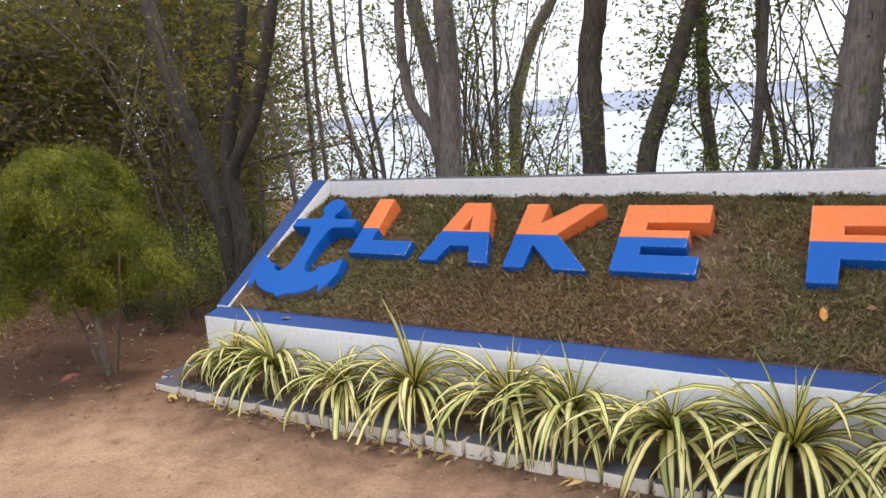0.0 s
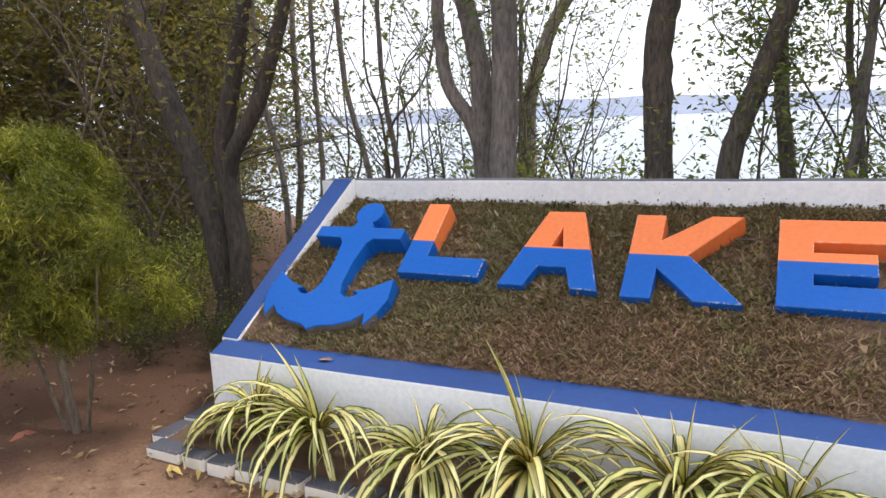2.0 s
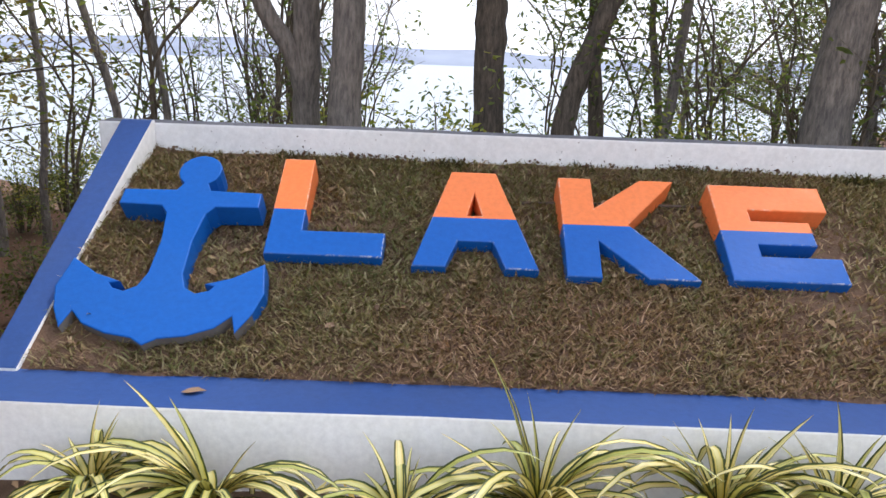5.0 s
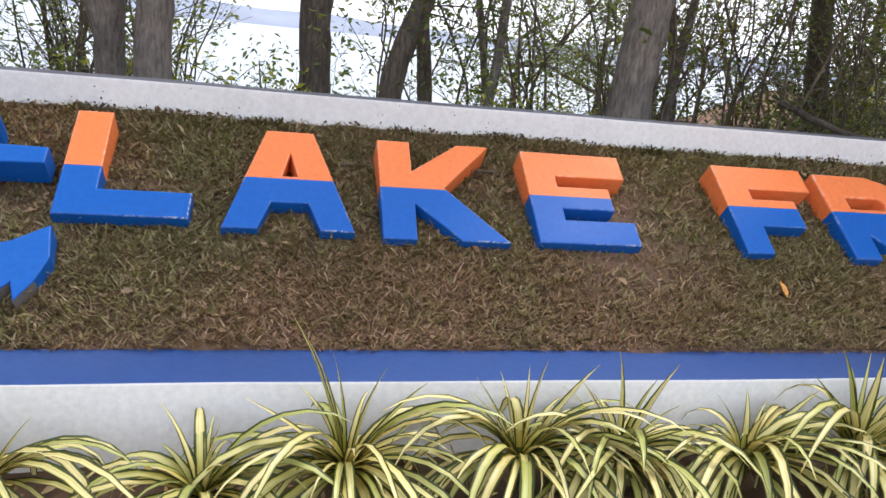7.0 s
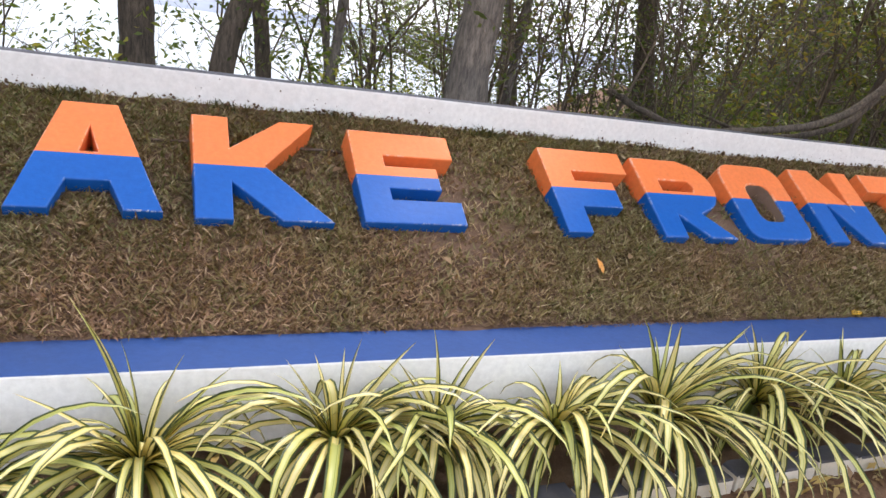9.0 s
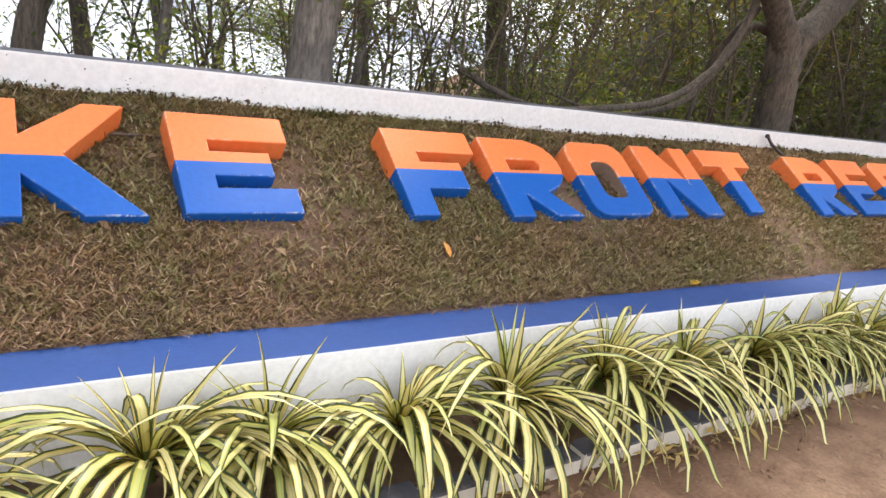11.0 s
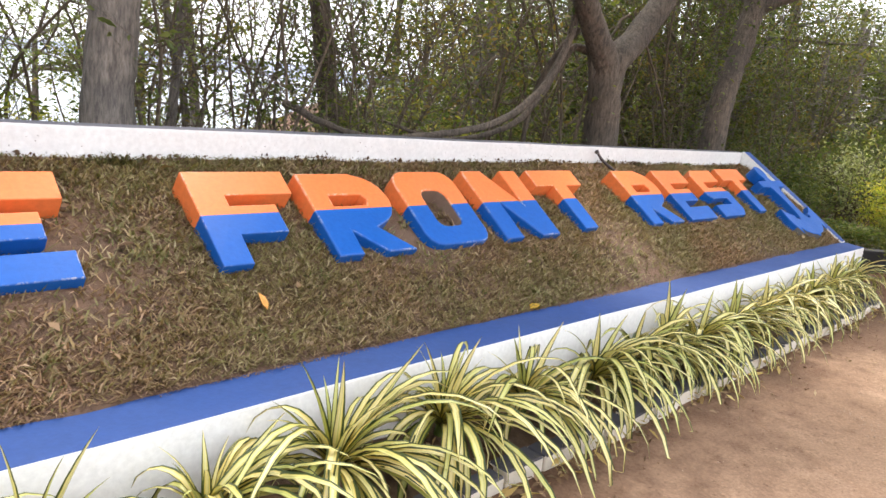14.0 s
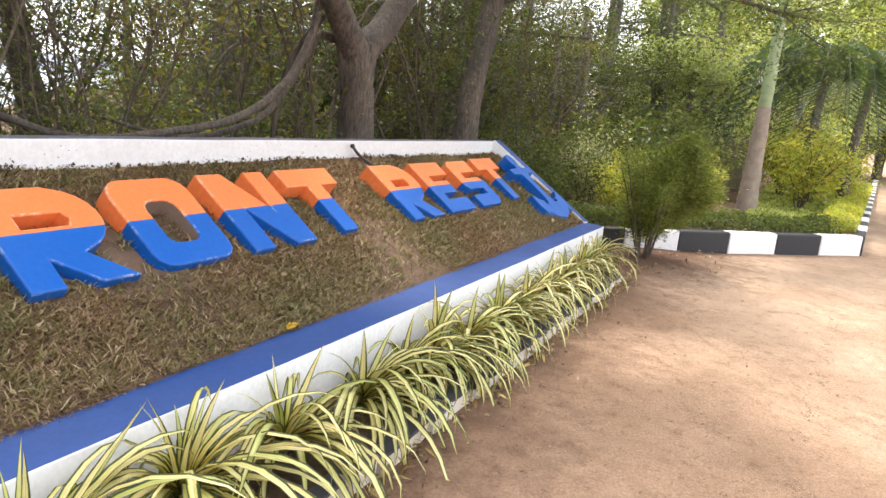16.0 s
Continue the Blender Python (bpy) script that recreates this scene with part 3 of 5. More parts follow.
H = 0.55
GLYPHS = {
    "L": ([(0, 0), (0.495, 0), (0.50, 0.13), (0.145, 0.13), (0.14, H), (0, H)], []),
    "A": ([(0, 0), (0.14, 0), (0.19, 0.14), (0.34, 0.14), (0.39, 0), (0.53, 0), (0.36, H), (0.155, H)], [[(0.23, 0.285), (0.295, 0.285), (0.262, 0.42)]]),
    "K": ([(0, 0), (0.145, 0), (0.15, 0.19), (0.34, 0), (0.555, 0), (0.29, 0.285), (0.53, H), (0.375, H), (0.15, 0.375), (0.15, H), (0, H)], []),
    "E": ([(0, 0), (0.487, 0), (0.487, 0.135), (0.15, 0.135), (0.15, 0.20), (0.405, 0.20), (0.405, 0.335), (0.15, 0.335), (0.15, 0.40), (0.505, 0.40), (0.505, H), (0, H)], []),
    "F": ([(0, 0), (0.145, 0), (0.15, 0.165), (0.395, 0.165), (0.395, 0.335), (0.16, 0.335), (0.16, 0.40), (0.52, 0.40), (0.52, H), (0, H)], []),
    "R": ([(0, 0), (0.15, 0), (0.155, 0.15), (0.31, 0), (0.50, 0), (0.33, 0.165), *arc(0.34, 0.36, 0.175, -60, 80, 9), (0.33, H), (0, H)], [[(0.13, 0.32), (0.34, 0.32), (0.36, 0.36), (0.34, 0.395), (0.13, 0.395)]]),
    "O": ([*arc(0.09, 0.09, 0.09, 180, 270, 4), *arc(0.40, 0.09, 0.09, 270, 360, 4), *arc(0.38, 0.44, 0.11, 0, 90, 6), *arc(0.11, 0.44, 0.11, 90, 180, 6)], [[*arc(0.20, 0.18, 0.05, 180, 270, 4), *arc(0.29, 0.18, 0.05, 270, 360, 4), *arc(0.28, 0.34, 0.06, 0, 90, 4), *arc(0.21, 0.34, 0.06, 90, 180, 4)]]),
    "N": ([(0, 0), (0.16, 0), (0.16, 0.29), (0.35, 0), (0.53, 0), (0.53, H), (0.37, H), (0.37, 0.26), (0.18, H), (0, H)], []),
    "T": ([(0.19, 0), (0.345, 0), (0.345, 0.40), (0.535, 0.40), (0.535, H), (0, H), (0, 0.40), (0.19, 0.40)], []),
    "S": ([(0, 0), (0.42, 0), (0.49, 0.06), (0.49, 0.27), (0.43, 0.335), (0.15, 0.335), (0.15, 0.405), (0.47, 0.405), (0.47, H), (0.07, H), (0, 0.49), (0, 0.275), (0.06, 0.205), (0.34, 0.205), (0.34, 0.135), (0, 0.135)], []),
}


def plate(outline, holes, depth, rim_width=0.006):
    """A thick plate with holes, its upper face at z = 0."""
    bm = bmesh.new()
    loops = []
    for pts in [outline, *holes]:
        vs = [bm.verts.new((x, y, 0)) for x, y in pts]
        loops += [bm.edges.new((vs[i - 1], vs[i])) for i in range(len(vs))]
    bmesh.ops.triangle_fill(bm, use_beauty=True, use_dissolve=False, edges=loops, normal=(0, 0, 1))
    bmesh.ops.recalc_face_normals(bm, faces=bm.faces[:])
    if sum(f.normal.z for f in bm.faces) < 0:
        bmesh.ops.reverse_faces(bm, faces=bm.faces[:])
    r = bmesh.ops.extrude_face_region(bm, geom=bm.faces[:])
    for v in r["geom"]:
        if isinstance(v, bmesh.types.BMVert):
            v.co.z -= depth
    bmesh.ops.recalc_face_normals(bm, faces=bm.faces[:])
    rim = [e for e in bm.edges if len(e.link_faces) == 2 and e.calc_face_angle(0) > 0.5 and abs(sum(v.co.z for v in e.verts)) < 1e-6]
    bmesh.ops.bevel(bm, geom=rim, offset=rim_width, segments=2, profile=0.5, affect="EDGES", clamp_overlap=True)
    return bm


def letter(char, x, low, tall=1.0, split=SPLIT):
    outline, holes = GLYPHS[char]
    bm = plate([(px, py * tall) for px, py in outline], [[(px, py * tall) for px, py in h] for h in holes], 0.17, 0.009 if char in "RON" else 0.006)
    bmesh.ops.bisect_plane(bm, geom=bm.verts[:] + bm.edges[:] + bm.faces[:], plane_co=(0, split - low, 0), plane_no=(0, 1, 0))
    for f in bm.faces:
        f.material_index = 1 if f.calc_center_median().y > split - low else 0
    ob = thing("letter_" + char.lower())
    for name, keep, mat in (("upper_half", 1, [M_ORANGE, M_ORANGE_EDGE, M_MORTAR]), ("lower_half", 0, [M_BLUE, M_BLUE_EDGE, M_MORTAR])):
        half = bm.copy()
        bmesh.ops.delete(half, geom=[f for f in half.faces if f.material_index != keep], context="FACES")
        for f in half.faces:
            f.material_index = 1 if 0.2 < f.normal.z < 0.97 else 0
            c = f.calc_center_median()
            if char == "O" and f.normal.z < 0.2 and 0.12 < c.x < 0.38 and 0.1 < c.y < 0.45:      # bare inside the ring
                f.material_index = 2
        part(name, half, mat, ob, "orange painted upper half" if keep else "blue painted lower half")
    bm.free()
    ob.matrix_basis = FACE @ Matrix.Translation((x, low, 0))
    tagged(ob, "block letter %s, orange above and blue below, on the grass bank" % char, "letter", "letters of the sign")


for char, x, low, tall, *split in [("L", 0.775, -0.01, 1.02, 0.24), ("A", 1.395, -0.045, 1.005, 0.226), ("K", 2.04, -0.07, 1.03), ("E", 2.727, -0.06, 0.995),
                           ("F", 3.752, -0.075, 1.015), ("R", 4.347, -0.085, 1.005), ("O", 4.965, -0.08, 1.02), ("N", 5.58, -0.085, 1.04), ("T", 6.23, -0.065, 1.01),
                           ("R", 7.32, -0.09, 1.05), ("E", 7.95, -0.09, 1.05), ("S", 8.60, -0.09, 1.05), ("T", 9.22, -0.07, 1.05)]:
    letter(char, x, low, tall, *split)

HALF = [(0.055, 0.375), (0.075, 0.335), (0.30, 0.33), (0.30, 0.245), (0.115, 0.24), (0.085, 0.2), (0.065, 0.05), (0.07, -0.12), (0.095, -0.185), (0.14, -0.21), (0.19, -0.195),
        (0.205, -0.175), (0.165, -0.165), (0.27, -0.13), (0.385, -0.055), (0.41, -0.2), (0.38, -0.30), (0.33, -0.385), (0.305, -0.31), (0.25, -0.365), (0.15, -0.405), (0.05, -0.42)]


def anchor(x):
    right = [*arc(0, 0.455, 0.095, 90, -55, 8), *HALF]
    outline = right + [(0, -0.45)] + [(-px, py) for px, py in right[:0:-1]]
    bm = plate(outline, [], 0.12)
    for v in (0.362, 0.238, -0.115):
        bmesh.ops.bisect_plane(bm, geom=bm.verts[:] + bm.edges[:] + bm.faces[:], plane_co=(0, v, 0), plane_no=(0, 1, 0))
    bmesh.ops.bisect_plane(bm, geom=bm.verts[:] + bm.edges[:] + bm.faces[:], plane_co=(0, 0, 0), plane_no=(1, 0, 0))
    for f in bm.faces:
        f.material_index = 1 if f.normal.y < -0.25 and abs(f.normal.z) < 0.3 and f.calc_center_median().y < -0.25 else 0
    ob = thing("anchor")

    def level(f):
        c = f.calc_center_median()
        return (-1 if c.x > 0 else -1.5) if c.y < -0.115 or abs(c.x) > 0.2 and c.y < 0.1 else c.y

    for name, lo, hi in (("ring", 0.362, 1), ("stock", 0.238, 0.362), ("shank", -0.115, 0.238), ("fluke", -2, -1.25), ("fluke", -1.25, -0.6)):
        piece = bm.copy()
        bmesh.ops.delete(piece, geom=[f for f in piece.faces if not lo < level(f) < hi], context="FACES")
        part(name, piece, [M_BLUE, M_CEMENT], ob)
    bm.free()
    ob.matrix_basis = FACE @ Matrix.Translation((x, -0.045, 0.045))
    tagged(ob, "thick flat blue painted anchor on the grass bank", "anchor", "anchors of the sign")


anchor(0.425)
anchor(LONG - 0.47)

# ---- trees behind the bank ----
def clear_of_bank(p):
    """Behind the back wall, above it, or past the ends of the bank."""
    p = np.atleast_2d(np.asarray(p, float))
    return (p[:, 1] > 1.62) | (p[:, 2] > 2.55) | (p[:, 0] < -0.1) | (p[:, 0] > LONG + 0.1)


def canopy(points, n, spread, size, up=0.4, narrow=0.42, open_bank=False):
    c = np.asarray(points)[rng.integers(0, len(points), n)] + rng.normal(0, spread, (n, 3))
    if open_bank:
        c = c[clear_of_bank(c)]
    return leaves(c, up, size, narrow)


def twigs(line, count, length, start=0.35, radius=0.008, rise=0.35):
    """Side shoots off a limb, and the points along them where leaves sit."""
    p = np.array(line)
    out, tips = [], []
    for _ in range(count):
        k = rng.uniform(start, 1.0) * (len(p) - 1)
        i = min(int(k), len(p) - 2)
        o = p[i] + (p[i + 1] - p[i]) * (k - i)
        a = rng.uniform(0, 2 * math.pi)
        L = length * rng.uniform(0.5, 1.2)
        d = np.array([math.cos(a), math.sin(a), rise * rng.normal(1, 0.8)])
        bend = rng.normal(0, 0.25, 3)
        r0 = min(radius, max(0.003, o[3] * 0.6))
        pts = [(*(o[:3] + d * L * s + bend * L * s * s), r0 * (1 - 0.75 * s)) for s in (0, 0.33, 0.66, 1.0)]
        out.append(pts)
        tips += [np.array(q[:3]) for q in pts[1:]]
        for _ in range(2):
            s = rng.uniform(0.3, 0.9)
            o2 = o[:3] + d * L * s + bend * L * s * s
            d2 = d + rng.normal(0, 0.7, 3)
            L2 = L * 0.45
            q2 = [(*(o2 + d2 * L2 * u), r0 * 0.45 * (1 - 0.6 * u)) for u in (0, 0.5, 1)]
            out.append(q2)
            tips += [np.array(q[:3]) for q in q2[1:]]
    return out, tips


def tree(stems, label, bark=None, leaf=None, crown_z=2.7, crown_top=6.5, crown_r=1.5, n_leaves=6000, shoots=6, shoot_len=0.9, size=0.06, low_shoots=0, shade_boughs=0):
    """A tree from its main stems, with limbs, a loose crown above them, and unseen branches added over the bank to
    shade it.
    """
    base = stems[0][0]
    ob = thing("tree", pose(base[0], base[1], base[2]), label, "tree", "trees behind the bank")
    off = np.array(base[:3])
    tips = []

    def grown(name, lines, sides):
        lines = [q for q in lines if clear_of_bank([w[:3] for w in q]).all()]
        if lines:
            v, f = tubes(lines, sides)
            mesh_np(name, v - off, f, bark or M_BARK, ob, smooth=True)

    for i, s in enumerate(stems):
        line = smooth_line(s, 5, 0.003)
        v, f = tubes([line], 11)
        mesh_np("limb" if i else "trunk", v - off, f, bark or M_BARK, ob, smooth=True)
        end, way = np.array(line[-1][:3]), np.array(line[-1][:3]) - np.array(line[-4][:3])
        way /= np.linalg.norm(way)
        for _ in range(4 if end[2] > 2.2 else 0):
            d = way * rng.uniform(0.6, 1.2) + rng.normal(0, 0.45, 3)
            L = (crown_top - end[2]) * rng.uniform(0.4, 0.8)
            limb = [(*(end + d * L * t + np.array([0, 0, 0.25]) * L * t * t), line[-1][3] * 0.6 * (1 - 0.8 * t)) for t in (0, 0.25, 0.5, 0.75, 1)]
            sub, tp = twigs(limb, shoots, shoot_len, 0.1, 0.012)
            grown("branch", [limb] + sub, 7)
            tips += tp
        if low_shoots:
            sub, tp = twigs(line, low_shoots, 0.6, 0.45, 0.008)
            for q in range(0, len(sub), 3):
                if all(clear_of_bank([w[:3] for w in z]).all() for z in sub[q:q + 3]):
                    grown("shoot", sub[q:q + 3], 6)
            tips += tp
    # Out-of-view leafy branches, put here only to darken the bank.
    far = []
    for k in range(shade_boughs):
        top = np.array(max((q[-1] for q in stems), key=lambda e: e[2])[:3])
        d = np.array([rng.uniform(-0.7, 0.7), -1.0, rng.uniform(0.05, 0.5)])
        L = rng.uniform(1.6, 3.0)
        limb = [(*(top + d * L * t + np.array([0, 0, 0.5 - 0.6 * t]) * t), 0.05 * (1 - 0.8 * t)) for t in (0, 0.25, 0.5, 0.75, 1)]
        sub, tp = twigs(limb, 12, 0.9, 0.1, 0.012)
        v, f = tubes([limb] + sub, 6)
        mesh_np("shade_bough", v - off, f, bark or M_BARK, ob, smooth=True)
        far += tp
    v, f = canopy(tips, n_leaves, 0.2, size, open_bank=True)
    if far:
        c = np.asarray(far)[rng.integers(0, len(far), 1500 * shade_boughs)] + rng.normal(0, 0.2, (1500 * shade_boughs, 3))
        v2, f2 = leaves(c[c[:, 2] > 2.75], 0.8, 0.1)
        v, f = np.concatenate([v, v2]), np.concatenate([f, f2 + len(v)])
    mesh_np("crown", v - off, f, leaf or M_LEAF, ob)
    return ob


def stem(points, r0, r1, foot=-0.1):
    """Radii from r0 to r1 along points, and a flared foot down to the land."""
    x, y, z = points[0]
    g = float(ground_z(x, y)) + foot
    k = len(points)
    line = [(x - 0.02, y, g, r0 * 1.5), (x, y, g + 0.3, r0 * 1.15)]
    line += [(*p, r0 + (r1 - r0) * i / (k - 1)) for i, p in enumerate(points)]
    (a, b, c), (d, e, h) = points[-2], points[-1]
    s = 0.9 / max(0.2, h - c)
    line.append((d + (d - a) * s * 0.7, e + 0.1, h + 0.9, r1 * 0.8))
    return line


tree([stem([(0.92, 2.04, 1.2), (0.95, 2.04, 1.68), (0.95, 2.05, 2.24), (0.93, 2.06, 2.6)], 0.098, 0.085)], "grey-barked tree trunk close behind the back wall", low_shoots=2, n_leaves=3500)
tree([stem([(0.63, 2.4, 1.15), (0.65, 2.35, 1.5), (0.65, 2.3, 1.94), (0.55, 2.3, 2.39), (0.49, 2.3, 2.69)], 0.085, 0.07),
      [(0.63, 2.38, 1.25, 0.07), (0.56, 2.32, 1.55, 0.06), (0.40, 2.3, 1.80, 0.055), (0.33, 2.3, 2.17, 0.05), (0.32, 2.3, 2.52, 0.047), (0.38, 2.3, 2.9, 0.045), (0.5, 2.4, 3.6, 0.04)]],
     "forked grey tree behind the back wall", low_shoots=2, n_leaves=3500)
tree([stem([(1.82, 3.15, 1.07), (1.80, 3.15, 1.59), (1.81, 3.15, 2.1), (1.88, 3.15, 2.58)], 0.115, 0.105)], "straight dark grey tree trunk near the lake", bark=M_BARK_DARK, n_leaves=3500)
tree([stem([(-0.14, 5.66, 0.96), (-0.13, 5.66, 1.65), (0.02, 5.66, 2.23), (0.24, 5.66, 2.72), (0.46, 5.66, 3.04)], 0.10, 0.07)], "pale slanting tree trunk near the water", bark=M_BARK_PALE, low_shoots=6)
tree([stem([(2.35, 2.98, 1.07), (2.43, 2.98, 1.46), (2.55, 2.98, 1.78), (2.67, 2.98, 2.18), (2.75, 2.98, 2.44)], 0.085, 0.065)], "leaning dark tree trunk with leafy shoots", bark=M_BARK_DARK, low_shoots=8)
tree([stem([(2.75, 3.8, 0.98), (2.69, 3.8, 1.52), (2.66, 3.8, 2.03), (2.65, 3.8, 2.54)], 0.065, 0.05)], "slender dark tree with leafy shoots", bark=M_BARK_DARK, low_shoots=7)
tree([stem([(3.90, 2.41, 1.1), (3.93, 2.41, 1.59), (3.97, 2.41, 2.03), (4.02, 2.42, 2.5)], 0.150, 0.125)], "stout grey tree trunk close behind the back wall", n_leaves=11000, shoots=9, shade_boughs=1)
tree([stem([(6.29, 3.53, 1.08), (6.2, 3.53, 1.59), (6.1, 3.53, 2.1)], 0.11, 0.09)], "dark upright tree trunk in the thicket", bark=M_BARK_DARK, low_shoots=8, shade_boughs=5)
tree([stem([(8.25, 1.85, 1.18), (8.2, 1.85, 1.64), (8.15, 1.85, 1.9), (7.94, 1.85, 2.14), (7.55, 1.85, 2.55)], 0.17, 0.10),
      [(8.20, 1.85, 1.55, 0.15), (8.3, 1.85, 1.95, 0.14), (8.62, 1.85, 2.2, 0.13), (9.11, 1.87, 2.72, 0.12), (9.5, 1.9, 3.3, 0.1)],
      [(8.16, 1.9, 1.5, 0.06), (7.95, 1.95, 2.3, 0.05), (7.77, 1.95, 2.49, 0.04), (7.66, 1.95, 2.04, 0.034), (7.34, 1.95, 1.58, 0.033), (6.79, 1.97, 1.28, 0.03), (6.17, 2.05, 1.16, 0.026), (5.6, 2.2, 1.12, 0.022), (5.2, 2.6, 1.3, 0.03)],
      [(8.1, 2.0, 2.0, 0.04), (7.85, 2.05, 2.0, 0.035), (7.55, 2.1, 1.55, 0.03), (7.2, 2.15, 1.25, 0.026), (6.7, 2.4, 1.1, 0.02), (6.3, 2.8, 1.2, 0.012)],
      [(8.0, 2.1, 2.2, 0.03), (7.8, 2.2, 1.9, 0.028), (7.7, 2.3, 1.5, 0.025), (7.75, 2.4, 1.0, 0.022), (7.9, 2.6, 0.5, 0.02)]],
     "thick forked tree with a limb drooping along the wall", bark=M_BARK_DARK, n_leaves=14000, shoots=8, shade_boughs=6)
tree([stem([(10.44, 1.75, 1.25), (10.5, 1.75, 1.84), (10.8, 1.75, 2.58), (11.0, 1.8, 3.06)], 0.15, 0.12),
      [(10.9, 1.77, 2.8, 0.07), (11.4, 1.1, 3.15, 0.06), (12.2, 0.2, 3.3, 0.045), (13.0, -0.6, 3.3, 0.035), (13.6, -1.3, 3.2, 0.025)]], "leaning brown tree beside the end of the bank", bark=M_BARK_DARK, low_shoots=14, n_leaves=18000, shoots=10, shade_boughs=5)
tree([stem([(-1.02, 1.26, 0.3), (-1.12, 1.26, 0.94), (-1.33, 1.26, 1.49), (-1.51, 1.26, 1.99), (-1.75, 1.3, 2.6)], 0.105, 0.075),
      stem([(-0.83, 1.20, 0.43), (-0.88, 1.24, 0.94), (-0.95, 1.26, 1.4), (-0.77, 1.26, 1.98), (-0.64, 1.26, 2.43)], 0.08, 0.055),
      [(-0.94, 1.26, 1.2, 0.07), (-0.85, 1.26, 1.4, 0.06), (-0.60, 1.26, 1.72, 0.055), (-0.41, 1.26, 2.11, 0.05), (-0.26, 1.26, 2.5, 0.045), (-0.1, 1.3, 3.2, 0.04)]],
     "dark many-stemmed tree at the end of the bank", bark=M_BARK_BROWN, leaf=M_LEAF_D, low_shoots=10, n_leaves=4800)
for x, y, a, r in [(-1.80, 3.0, -0.2, 0.035), (-1.62, 3.3, 0.05, 0.03), (-0.95, 3.3, -0.25, 0.035), (-0.5, 3.0, -0.1, 0.03), (-2.6, 4.2, 0.1, 0.045), (0.1, 4.4, 0.12, 0.03), (3.05, 3.3, 0.18, 0.045), (3.3, 3.9, -0.15, 0.035), (4.5, 3.2, 0.2, 0.04), (5.0, 3.7, -0.2, 0.035)]:
    tree([stem([(x, y, 0.4), (x + a * 0.4 + 0.05, y, 1.1), (x + a, y, 1.9), (x + a * 1.2, y, 2.7)], r, r * 0.75)], "slender grey stem among the saplings by the lake", leaf=M_LEAF_L, low_shoots=4, n_leaves=1100, shoots=4)


# ---- thicket: saplings, shrubs, taller woods ----
def sapling(height, n_twigs, n_leaves, leaf, size=0.065, lean=0.25, bare=0.3, label="", category="sapling", clump=0.06):
    ob = thing("sapling", None, label, category, "thicket behind the bank")
    lines, tips = [], []
    for s in range(int(rng.integers(1, 4))):
        a, b = rng.normal(0, lean, 2)
        pts = [(0.06 * s, 0.03 * s, 0, 0.017)]
        for k in range(1, 6):
            t = k / 5
            pts.append((0.06 * s + a * height * t * t * 0.6 + rng.normal(0, 0.09), b * height * t * t * 0.6 + rng.normal(0, 0.09), height * t * rng.uniform(0.9, 1.05), 0.017 * (1 - 0.75 * t)))
        line = smooth_line(pts, 4)
        lines.append(line)
        sub, tp = twigs(line, n_twigs, 0.5, bare, 0.006, 0.85)
        lines += sub
        tips += tp
    v, f = tubes(lines, 5)
    mesh_np("stem", v, f, M_TWIG, ob, smooth=True)
    v, f = canopy(tips, n_leaves, clump, size)
    mesh_np("foliage", v, f, leaf, ob)
    return ob


def shrub(height, radius, n_leaves, leaf, size=0.06, name="shrub", label="", group="low shrubs", stems=9):
    ob = thing(name, None, label, "shrub", group)
    lines, tips = [], []
    for s in range(stems):
        a = rng.uniform(0, 2 * math.pi)
        r = radius * rng.uniform(0.2, 1)
        h = height * rng.uniform(0.55, 1.0)
        pts = [(0.05 * math.cos(a), 0.05 * math.sin(a), 0, 0.012), (r * 0.4 * math.cos(a), r * 0.4 * math.sin(a), h * 0.5, 0.009), (r * math.cos(a), r * math.sin(a), h, 0.004)]
        line = smooth_line(pts, 3)
        lines.append(line)
        sub, tp = twigs(line, 5, radius * 0.6, 0.25, 0.005, 0.5)
        lines += sub
        tips += tp
    v, f = tubes(lines, 4)
    mesh_np("stem", v, f, M_TWIG, ob, smooth=True)
    v, f = canopy(tips, n_leaves, 0.07, size)
    mesh_np("foliage", v, f, leaf, ob)
    return ob


def place(ob, x, y, turn=None, scale=1.0, z=None):
    turn = rng.uniform(0, 360) if turn is None else turn
    zz = float(ground_z(x, y)) if z is None else z
    return pose(x, y, zz - 0.03, 0, 0, turn) @ Matrix.Scale(scale, 4)


def scatter(templates, spots):
    """First use of each template is the template itself, then copies of it."""
    used = set()
    for x, y, k in spots:
        i = int(rng.integers(0, len(templates)))
        t, m = templates[i], place(None, x, y, scale=k)
        if i not in used:
            used.add(i)
            t.matrix_basis = m
        else:
            c = copy_thing(t, pose(0, 0, 0))
            c.matrix_basis = m
    for i, t in enumerate(templates):
        if i not in used:
            t.matrix_basis = place(None, 9 + i, 9)


def spread(n, x0, x1, y0, y1, lo, hi):
    return [(rng.uniform(x0, x1), rng.uniform(y0, y1), rng.uniform(lo, hi)) for _ in range(n)]


def airy(spots):
    """Keeps the view to the lake between the end tree and the bank clear."""
    return [(x, y, k) for x, y, k in spots if x < -1.3 - 0.75 * (y - 0.8)]


